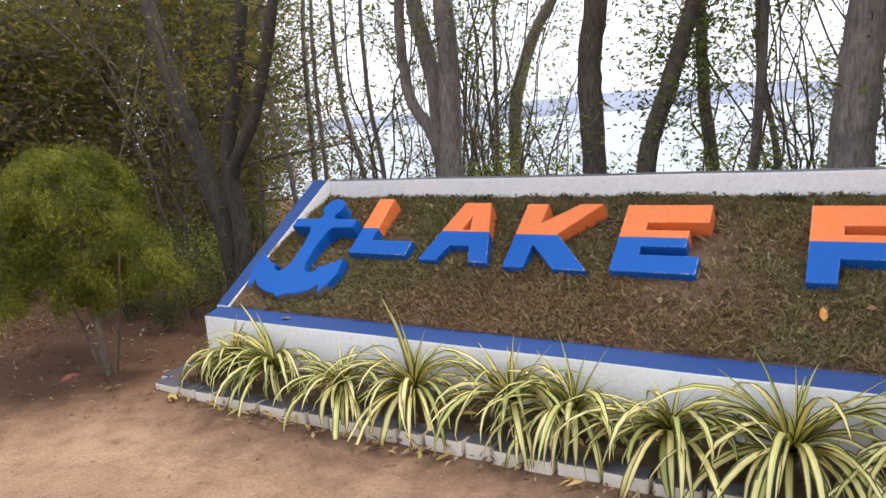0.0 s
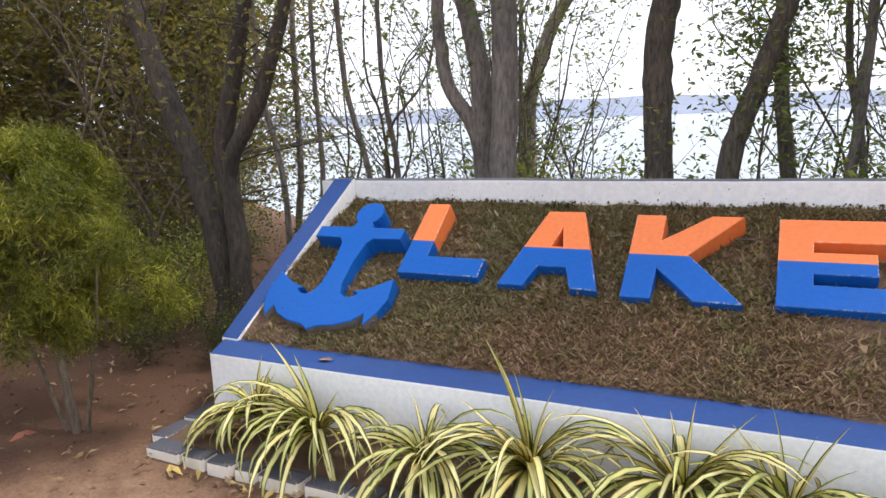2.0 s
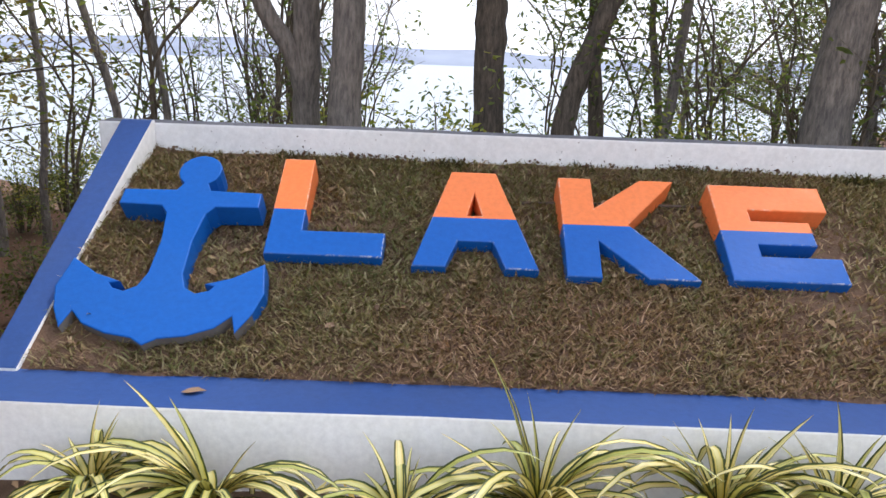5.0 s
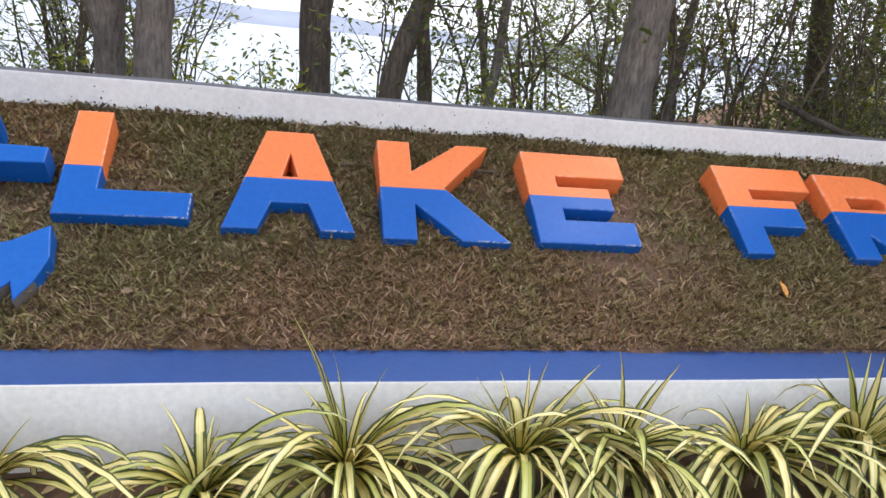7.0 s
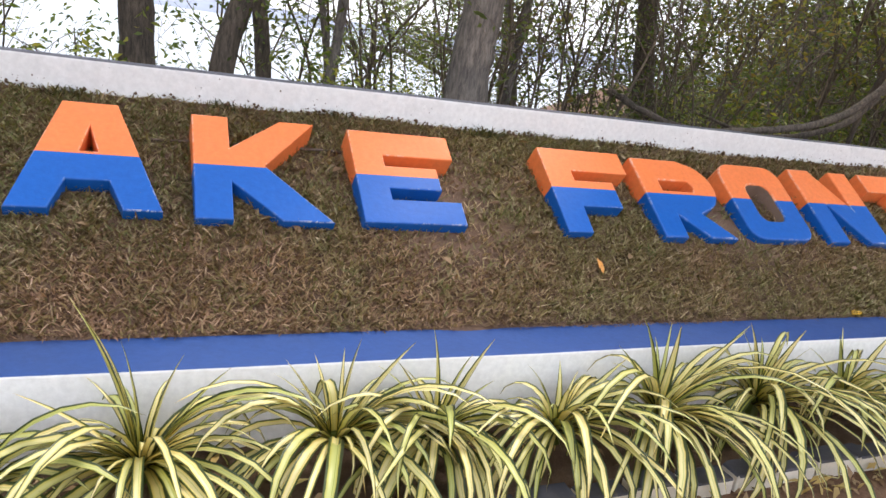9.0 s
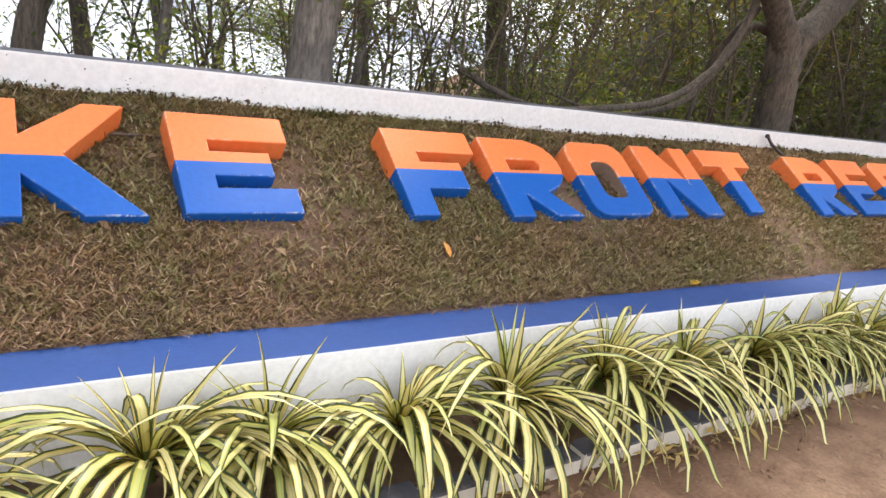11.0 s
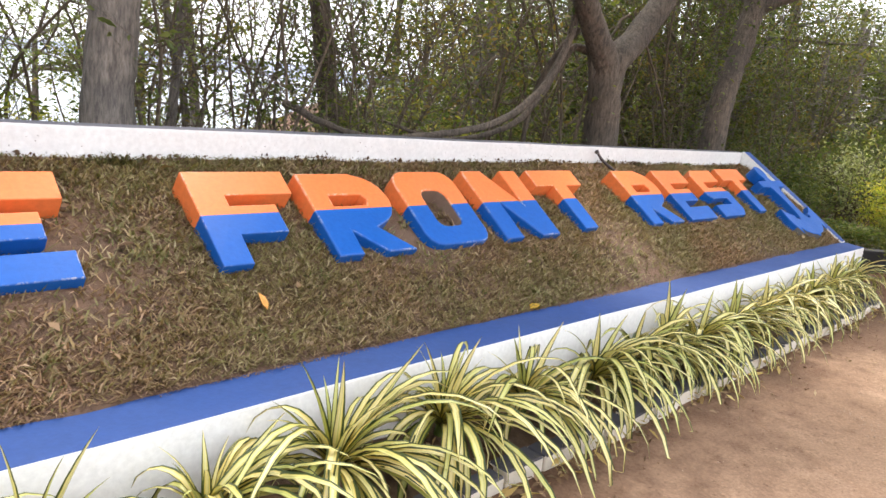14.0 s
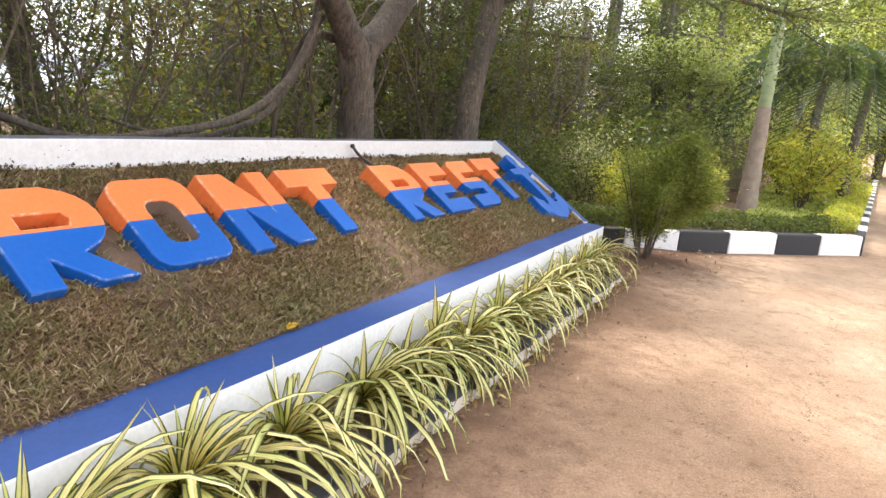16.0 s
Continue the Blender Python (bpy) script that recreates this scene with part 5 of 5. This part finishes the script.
def spider_plant(x, y, z, n, reach, tips):
    """A whorl of arching leaves and a few upright ones with their tips at (x, z); those that reach the wall lie up against it."""
    ob = thing("spider_plant", pose(x, y, z), "spider plant with arching yellow leaves edged in green", "plant", "spider plants along the bed")
    made = []
    for tx, tz in tips:
        dx, dz = tx - x, tz - z
        turn = (0.0 if dx > 0 else math.pi) + rng.normal(0, 0.12)
        made.append((math.hypot(dx, dz) * 1.06, rng.uniform(0.042, 0.054), math.atan2(dz, abs(dx)) + 0.12, rng.uniform(0.15, 0.4), turn, rng.normal(0, 0.1), 2.0))
    for i in range(n):
        turn = 2.399 * i + rng.normal(0, 0.3)
        if math.sin(turn) > 0.2 and rng.uniform() < 0.62:                  # more leaves on the open side
            turn = -turn
        short = rng.uniform() < 0.16
        L = reach * rng.uniform(0.62, 1.1) * (0.6 if short else 1.0) * (1.12 if math.sin(turn) < -0.3 else 1.0)
        made.append((L, rng.uniform(0.012, 0.022) if short else rng.uniform(0.026, 0.047), rng.uniform(0.4, 1.32), rng.uniform(1.5, 3.0), turn, rng.normal(0, 0.35), 3.8))
    for i in range(7):
        made.append((reach * rng.uniform(0.35, 0.6), rng.uniform(0.02, 0.034), rng.uniform(1.0, 1.5), rng.uniform(0.3, 1.3), rng.uniform(0, 6.28), rng.normal(0, 0.3), 2.4))
    for L, width, lift, bend, turn, curl, taper in made:
        v, f, uv = strap_leaf(L, width, lift, bend, turn, curl, taper)
        most = v[:, 1].max()
        if most + y > -0.012:                            # pressed upright against the wall
            v[:, 1] = np.where(v[:, 1] > 0, v[:, 1] * max(0.0, -0.012 - y) / most, v[:, 1])
            v[:, 2] += 0.02 * v[:, 2].clip(0, 1)
        v[:, 2] = np.where(v[:, 2] + z < 0.012, 0.012 - z + 0.01 * rng.uniform(0, 1), v[:, 2])
        mesh_np("leaf", v, f, M_STRIPE, ob, smooth=True, uvs=uv)
    bm = bmesh.new()
    bmesh.ops.create_cone(bm, segments=9, radius1=0.028, radius2=0.016, depth=0.09, cap_ends=True)
    part("crown_base", bm, M_LEAF, ob)
    return ob


def plant_bed():
    spots = [(0.43, -0.11, 36, 0.40, [(0.45, 0.46), (0.50, 0.42)]), (0.83, -0.16, 44, 0.50, [(0.64, 0.57), (0.73, 0.50), (0.96, 0.38)]),
             (1.43, -0.23, 40, 0.44, [(1.45, 0.36)]), (1.86, -0.13, 46, 0.52, [(1.70, 0.67), (1.76, 0.60), (1.81, 0.55), (1.94, 0.50), (1.57, 0.41), (2.07, 0.46)]),
             (2.45, -0.11, 46, 0.50, [(2.50, 0.52), (2.67, 0.49), (2.28, 0.45)]), (2.80, -0.13, 44, 0.50, [(2.75, 0.56), (2.96, 0.50), (2.64, 0.46), (2.86, 0.47)]),
             (3.28, -0.16, 44, 0.50, [(3.55, 0.40), (3.20, 0.36)]), (3.77, -0.14, 50, 0.60, [(3.64, 0.58), (3.77, 0.54), (4.08, 0.52), (4.18, 0.50), (3.5, 0.5)]),
             (4.34, -0.11, 50, 0.58, [(4.24, 0.52), (4.50, 0.49), (4.40, 0.44)]), (4.83, -0.15, 46, 0.56, [(4.72, 0.46), (5.05, 0.48)]),
             (5.35, -0.18, 48, 0.52, [(5.32, 0.50), (5.55, 0.46)]), (5.80, -0.14, 42, 0.48, [(5.84, 0.44)]), (6.12, -0.15, 46, 0.50, [(6.08, 0.58), (6.25, 0.50)]),
             (6.50, -0.19, 44, 0.48, [(6.60, 0.46)]), (6.97, -0.19, 46, 0.50, [(6.90, 0.50), (7.10, 0.45)]), (7.50, -0.19, 44, 0.50, [(7.45, 0.48)]),
             (8.02, -0.19, 46, 0.50, [(8.05, 0.50), (8.2, 0.42)]), (8.55, -0.17, 44, 0.48, [(8.5, 0.46)]), (9.05, -0.17, 42, 0.48, [(9.1, 0.48)]), (9.62, -0.15, 42, 0.46, [(9.6, 0.46), (9.75, 0.40)])]
    for x, y, n, reach, tips in spots:
        spider_plant(x, y - 0.02, 0.15, int(n * 1.15), reach * 1.17, tips)


plant_bed()

# ---- small things ----
def fallen_leaf(name, x, y, z, turn, size, mat, label, tilt=0.0, rise=0.0):
    bm = bmesh.new()
    pts = [(0, 0, 0), (0.3, 0.22, 0.06), (0.65, 0.2, 0.1), (1, 0, 0.02), (0.65, -0.2, 0.1), (0.3, -0.22, 0.06)]
    vs = [bm.verts.new(p) for p in pts]
    mid = [bm.verts.new((0.3, 0, 0)), bm.verts.new((0.65, 0, 0.02))]
    for q in ((vs[0], mid[0], vs[1]), (vs[1], mid[0], mid[1], vs[2]), (vs[2], mid[1], vs[3]), (vs[0], vs[5], mid[0]), (vs[5], vs[4], mid[1], mid[0]), (vs[4], vs[3], mid[1])):
        bm.faces.new(q)
    r = bmesh.ops.extrude_face_region(bm, geom=bm.faces[:])
    for v in r["geom"]:
        if isinstance(v, bmesh.types.BMVert):
            v.co.z -= 0.02
    bmesh.ops.recalc_face_normals(bm, faces=bm.faces[:])
    ob = part(name, bm, mat)
    ob.matrix_basis = pose(x, y, z, tilt, -rise, turn) @ Matrix.Scale(size, 4)
    tagged(ob, label, "leaf")


fallen_leaf("fallen_leaf", 3.85, 0.46, bank_z(3.85, 0.46) + 0.022, 100, 0.085, M_FALLEN_O, "orange-yellow fallen leaf on the grass bank", 10, 42)
fallen_leaf("fallen_leaf", 5.34, 0.235, TOP + 0.02, 15, 0.11, M_FALLEN_Y, "yellow fallen leaf on the blue wall top")
fallen_leaf("fallen_leaf", 0.64, 0.10, TOP + 0.006, 10, 0.085, M_CRUMB, "dry brown leaf on the blue wall top")
fallen_leaf("fallen_leaf", -0.83, -0.62, 0.012, 70, 0.14, M_RUST, "large rust-red dry leaf on the dark soil", 40)
fallen_leaf("fallen_leaf", 3.46, 0.86, bank_z(3.46, 0.86) + 0.03, 200, 0.085, M_CRUMB, "dry brown leaf on the grass bank", 30)
for x, y, turn, size in [(1.08, 0.42, 40, 0.06), (7.3, 0.85, 120, 0.08), (8.53, 0.45, 80, 0.11), (5.6, 0.5, 10, 0.06), (6.4, 0.62, 150, 0.07)]:
    fallen_leaf("fallen_leaf", x, y, bank_z(x, y) + 0.028, turn, size, M_CRUMB, "dry brown leaf on the grass bank", 25)

v, f = tubes([smooth_line([(7.72, 1.30, 0.98, 0.014), (7.66, 1.33, 1.02, 0.014), (7.58, 1.37, 1.08, 0.013), (7.53, 1.39, 1.135, 0.012)], 4), [(7.53, 1.39, 1.13, 0.02), (7.52, 1.395, 1.15, 0.018)]], 8)
tagged(mesh_np("rod", v, f, M_STEEL, smooth=True), "dark bent metal rod sticking out of the bank", "rod")


def cable():
    pts = [(x, 1.15 + 0.012 * math.sin(x * 2.1), bank_z(x, 1.15) + 0.004 + 0.008 * math.sin(x * 3.3), 0.007) for x in np.arange(0.9, 7.4, 0.25)]
    v, f = tubes([smooth_line(pts, 2)], 6)
    tagged(mesh_np("cable", v, f, M_CABLE, smooth=True), "thin dark cable lying along the bank behind the letters", "cable")


cable()


def weed(x, y, n, h):
    a, r = rng.uniform(0, 2 * math.pi, n), 0.05 * np.sqrt(rng.uniform(0, 1, n))
    px, py = x + r * np.cos(a) * 1.6, y + r * np.sin(a) * 0.4
    v, f = blades(px, py, np.array([bank_z(p, min(q, 1.42)) for p, q in zip(px, py)]), h, 0.7, 0.004)
    tagged(mesh_np("weed", v, f, M_WEED), "dark weedy tuft at the foot of the back wall", "weed", "weeds along the back wall")


for x, n, h in [(3.6, 90, 0.075), (3.5, 60, 0.05), (2.2, 50, 0.08), (1.55, 50, 0.08), (4.7, 40, 0.06), (7.75, 30, 0.07), (8.3, 30, 0.07), (0.75, 60, 0.07), (2.75, 40, 0.08)]:
    weed(x, 1.395, n, h)


def wall_crumbs():
    """Splashed soil and moss crumbs on the foot of the back wall, and a ragged ridge of soil below it."""
    base = np.array([(1, 0, 0), (-1, 0, 0), (0, 1, 0), (0, -1, 0), (0, 0, 1), (0, 0, -1)], float)
    tri = np.array([(0, 2, 4), (2, 1, 4), (1, 3, 4), (3, 0, 4), (2, 0, 5), (1, 2, 5), (3, 1, 5), (0, 3, 5)])
    n = 3000
    x = rng.uniform(0.15, LONG - 0.2, n)
    dense = np.array([noise.noise((a * 1.3, 4.0, 1.0)) + 0.5 * noise.noise((a * 5.0, 2.0, 3.0)) for a in x])
    x = x[rng.uniform(-0.5, 0.7, n) < dense + 0.1]
    n = len(x)
    foot = np.array([bank_z(a, 1.42) for a in x])
    wall = rng.uniform(0, 1, n) < 0.25
    up = np.abs(rng.normal(0, 0.03, n)) + np.where(rng.uniform(0, 1, n) < 0.12, rng.uniform(0, 0.12, n), 0)
    y = np.where(wall, 1.4275, 1.425 - np.abs(rng.normal(0, 0.03, n)))
    z = np.where(wall, np.minimum(foot + up, BACK_TOP - 0.02), foot + rng.uniform(0, 0.03, n))
    s = np.where(wall, np.abs(rng.normal(0, 0.0022, n)) + 0.001, np.abs(rng.normal(0, 0.0045, n)) + 0.0015)
    size = s[:, None, None] * rng.uniform(0.5, 1.5, (n, 6, 1)) * np.stack([np.ones(n), np.where(wall, 0.5, 1.0), np.ones(n)], 1)[:, None]
    v = base[None] * size + np.stack([x, y, z], 1)[:, None]
    f = (np.arange(n)[:, None, None] * 6 + tri[None]).reshape(-1, 3)
    tagged(mesh_np("clods", v.reshape(-1, 3), f, M_SOIL), "dark soil crumbs along the foot of the white back wall", "soil", kind="stuff")


wall_crumbs()


def spilt_soil():
    """Pale crumbs and bits of straw spilt from the bank onto the blue coping."""
    n = 9000
    x = rng.uniform(3.3, 9.3, n)
    keep = rng.uniform(-0.1, 0.6, n) < np.array([noise.noise((a * 0.9, 8.0, 1.0)) for a in x])
    x = x[keep]
    n = len(x)
    y = WALL - 0.003 - np.abs(rng.normal(0, 0.016, n))
    s = np.abs(rng.normal(0, 0.0014, n)) + 0.0008
    base = np.array([(1, 0, 0), (-1, 0, 0), (0, 1, 0), (0, -1, 0), (0, 0, 1), (0, 0, -1)], float)
    tri = np.array([(0, 2, 4), (2, 1, 4), (1, 3, 4), (3, 0, 4), (2, 0, 5), (1, 2, 5), (3, 1, 5), (0, 3, 5)])
    v = base[None] * (s[:, None, None] * rng.uniform(0.6, 1.6, (n, 6, 1))) + np.stack([x, y, np.full(n, TOP + 0.003)], 1)[:, None]
    f = (np.arange(n)[:, None, None] * 6 + tri[None]).reshape(-1, 3)
    tagged(mesh_np("clods", v.reshape(-1, 3), f, M_CRUMB), "pale soil crumbs spilt on the blue wall top", "soil", kind="stuff")


spilt_soil()


def clods():
    """Crumbs of earth and pebbles along the bed and the heaps."""
    base = np.array([(1, 0, 0), (-1, 0, 0), (0, 1, 0), (0, -1, 0), (0, 0, 1), (0, 0, -1)], float)
    tri = np.array([(0, 2, 4), (2, 1, 4), (1, 3, 4), (3, 0, 4), (2, 0, 5), (1, 2, 5), (3, 1, 5), (0, 3, 5)])
    n = 2900
    x = np.concatenate([rng.uniform(-3, 0, 2400), rng.uniform(0, 10.5, 250), rng.uniform(10.3, 12.8, 250)])
    y = np.concatenate([-0.1 + rng.normal(0, 0.5, 2400), -0.47 - np.abs(rng.normal(0, 0.2, 250)), rng.uniform(-1.1, 0.3, 250)])
    z = 0.03 * np.exp(-((x + 0.75) ** 2 / 0.8 + (y + 0.25) ** 2 / 0.35)) + 0.05 * np.exp(-((x - 11.5) ** 2 / 1.2 + (y + 0.3) ** 2 / 0.5)) - 0.018
    s = np.abs(rng.normal(0, 0.009, n)) * np.where(x < 0, 1.0, 0.5) + 0.002
    v = base[None] * (s[:, None, None] * rng.uniform(0.6, 1.4, (n, 6, 1))) + np.stack([x, y, z], 1)[:, None]
    f = (np.arange(n)[:, None, None] * 6 + tri[None]).reshape(-1, 3)
    tagged(mesh_np("clods", v.reshape(-1, 3), f, M_DIRT), "crumbs of earth and pebbles on the ground", "pebbles", kind="stuff")


clods()


def open_ground_bits():
    """Grit, crumbs along the ruts, and specks of straw on the open earth."""
    base = np.array([(1, 0, 0), (-1, 0, 0), (0, 1, 0), (0, -1, 0), (0, 0, 1), (0, 0, -1)], float)
    tri = np.array([(0, 2, 4), (2, 1, 4), (1, 3, 4), (3, 0, 4), (2, 0, 5), (1, 2, 5), (3, 1, 5), (0, 3, 5)])
    pts, sizes = [], []
    n = 2200
    pts.append(np.stack([rng.uniform(0.5, 14, n), -0.5 - np.abs(rng.normal(0, 1.2, n))], 1))
    sizes.append(np.abs(rng.normal(0, 0.002, n)) + 0.0012)
    for run, wide, k in (([(12.6, -2.4), (11.26, -2.38), (9.07, -2.29), (7.29, -2.14), (6.55, -1.97), (6.16, -2.01), (6.05, -2.1)], 0.03, 900), ([(6.7, -1.05), (6.57, -1.25), (6.37, -1.44), (6.04, -1.67), (5.7, -1.8)], 0.05, 420),
                         ([(7.0, -1.4), (6.67, -1.6), (6.41, -1.79), (5.9, -1.81)], 0.045, 380)):
        q = np.array(run)
        s = rng.uniform(0, len(q) - 1, k)
        line = np.stack([np.interp(s, np.arange(len(q)), q[:, a]) for a in (0, 1)], 1)
        line[:, 1] += 0.03 * np.sin(line[:, 0] * 7)
        pts.append(line + rng.normal(0, wide, (k, 2)))
        sizes.append(np.abs(rng.normal(0, 0.0026, k)) + 0.0012)
    p, s = np.concatenate(pts), np.concatenate(sizes)
    z = 0.012 * np.array([noise.noise((a * 0.9, b * 0.9, 0)) for a, b in p]) - 0.021 + s * 0.2
    v = base[None] * (s[:, None, None] * rng.uniform(0.6, 1.5, (len(s), 6, 1))) + np.concatenate([p, z[:, None]], 1)[:, None]
    f = (np.arange(len(s))[:, None, None] * 6 + tri[None]).reshape(-1, 3)
    tagged(mesh_np("clods", v.reshape(-1, 3), f, M_GRIT), "grit and crumbs of earth along wheel ruts on the path", "pebbles", kind="stuff")
    k = 170
    x, y = rng.uniform(0, 13, k), -0.6 - np.abs(rng.normal(0, 0.9, k))
    v, f = leaves(np.stack([x, y, np.full(k, -0.008)], 1), 3.0, 0.035, 0.4, 0.0)
    tagged(mesh_np("leaf_litter", v, f, M_LITTER), "a few dry leaf scraps on the open earth", "leaf litter", kind="stuff")


open_ground_bits()


def litter():
    x = np.concatenate([rng.uniform(-4, -0.1, 700), rng.uniform(0, 10.5, 520), rng.uniform(0.1, 10.5, 300), rng.uniform(10.2, 13, 260)])
    y = np.concatenate([rng.uniform(-1.0, 2.2, 700), -0.47 - np.abs(rng.normal(0, 0.06, 520)), rng.uniform(-0.36, -0.02, 300), rng.uniform(-1.3, 0.6, 260)])
    z = np.where((y > -0.37) & (x > 0) & (x < 10.1) & (y < 0), 0.10, 0.0) + np.where(x < 0.2, 0.03, 0) + np.where(x > 10.2, 0.04, 0)
    v, f = leaves(np.stack([x, y, z], 1), 2.5, 0.05, 0.42, 0.0)
    tagged(mesh_np("leaf_litter", v, f, M_LITTER), "scattered dry brown leaves and straw on the earth", "leaf litter", kind="stuff")
    k = 420                                                # yellowed leaves shed by the plants
    x, y = rng.uniform(0.1, 10.0, k), np.where(rng.uniform(0, 1, k) < 0.5, rng.uniform(-0.56, -0.47, k), rng.uniform(-0.34, -0.05, k))
    keep = np.array([noise.noise((a * 1.4, 0, 5)) for a in x]) > -0.05
    x, y = x[keep], y[keep]
    v, f = leaves(np.stack([x, y, np.where(y < -0.46, 0.012, 0.125)], 1), 1.4, 0.09, 0.25, 0.25)
    tagged(mesh_np("leaf_litter", v, f, M_SHED), "yellowed strap leaves shed along the brick edging", "leaf litter", kind="stuff")
    k = 300
    x, y = 10.4 - 10.2 * rng.uniform(0, 1, k) ** 1.4, rng.uniform(0.28, 1.35, k)
    z = np.array([bank_z(a, b) for a, b in zip(x, y)]) + 0.025
    v, f = leaves(np.stack([x, y, z], 1), 2.0, 0.055, 0.5, 0.1)
    tagged(mesh_np("leaf_litter", v, f, M_LITTER), "scattered dry leaves on the grass bank", "leaf litter", kind="stuff")


litter()


def bank_grass():
    n = 190000
    x, y = rng.uniform(0.03, LONG - 0.03, n), rng.uniform(WALL - 0.012, 1.42, n)
    thin = np.array([noise.noise((a * 1.1, b * 1.6, 2)) for a, b in zip(x[::1], y[::1])])
    keep = rng.uniform(-0.75, 0.35, n) < thin * 1.3 + 0.25 - 0.16 * np.clip(x - 3.5, 0, 1)
    x, y = x[keep], y[keep]
    z = np.array([bank_z(a, b) for a, b in zip(x, y)])
    v, f = blades(x, y, z, 0.043, 1.0, 0.0025)
    pick = rng.uniform(0, 1, len(x)) < 0.42
    # greener near the lake end and along the foot of the back wall, strawy elsewhere
    lush = (x + 0.9 * thin[keep] * 4 + rng.normal(0, 0.9, len(x)) < 2.6) | ((y + rng.normal(0, 0.08, len(x)) > 1.33) & (thin[keep] > 0.1))
    for some, mat, label in ((pick & ~lush, M_GRASS_TOP, "loose longer blades and straw lying over the bank"), (pick & lush, M_GRASS_G, "fresher green blades over part of the bank")):
        top = blades(x[some], y[some], z[some] + 0.006, 0.05, 0.85, 0.0026)
        tagged(mesh_np("grass", *top, mat), label, "grass", kind="stuff")
    k = 15000                                              # broader blades in small tufts
    cx, cy = rng.uniform(0.06, LONG - 0.06, 1900), rng.uniform(WALL + 0.02, 1.40, 1900)
    pickc = rng.integers(0, 1900, k)
    bx, by = cx[pickc] + rng.normal(0, 0.022, k), np.clip(cy[pickc] + rng.normal(0, 0.02, k), WALL, 1.42)
    bz = np.array([bank_z(a, b) for a, b in zip(bx, by)])
    half = rng.uniform(0, 1, 1900)[pickc] < 0.55
    for some, mat, label in ((half, M_GRASS_G, "small tufts of broad green blades on the bank"), (~half, M_GRASS_TOP, "small tufts of broad withered blades on the bank")):
        tagged(mesh_np("grass", *blades(bx[some], by[some], bz[some] + 0.004, 0.055, 0.75, 0.0036), mat), label, "grass", kind="stuff")
    k = 700
    x2, y2 = rng.uniform(0.1, LONG - 0.1, k), rng.uniform(1.33, 1.42, k)
    clump = np.array([noise.noise((a * 2.2, 0, 7)) for a in x2]) > 0.12
    x2, y2 = x2[clump], y2[clump]
    v2, f2 = blades(x2, y2, np.array([bank_z(a, b) for a, b in zip(x2, y2)]), 0.062, 0.7, 0.0034)
    ob = mesh_np("grass", np.concatenate([v, v2]), np.concatenate([f, f2 + len(v)]), M_GRASS)
    tagged(ob, "short tired green and brown grass covering the bank", "grass", kind="stuff")


bank_grass()


# ---- brick edging of the bed ----
def edging():
    run = thing("edging", None, "row of whitewashed bricks with blue-grey tops along the bed", "edging", kind="structure")
    sizes = {}

    def brick(x, y, L, along):
        key = round(L, 2)
        if key not in sizes:
            bm = bmesh.new()
            box(bm, -L / 2, L / 2, -0.055, 0.055, -0.09, 0.055)
            bevelled(bm, 0.007, 1)
            for f in bm.faces:
                f.material_index = 1 if f.normal.z > 0.6 else 0
            sizes[key] = bpy.data.meshes.new("brick")
            bm.to_mesh(sizes[key])
            bm.free()
            sizes[key].materials.append(M_BRICK_W), sizes[key].materials.append(M_BRICK_B)
        ob = new("brick", sizes[key])
        ob.parent = run
        ob.matrix_basis = pose(x, y, rng.normal(0, 0.005), rng.normal(0, 1.2), rng.normal(0, 1.0), (0 if along else 90) + rng.normal(0, 1.5))

    x = -0.02
    lengths = [0.22, 0.14, 0.14, 0.13, 0.22, 0.21]
    i = 0
    while x < LONG - 1.0:
        L = lengths[i] if i < len(lengths) else float(rng.choice([0.14, 0.20, 0.22, 0.22]))
        brick(x + L / 2, -0.405 + rng.normal(0, 0.006), L, True)
        x += L + 0.02
        i += 1
    for y in (-0.235, -0.02):
        brick(-0.06, y, 0.20, False)
    brick(x + 0.02, -0.24, 0.22, False)


edging()
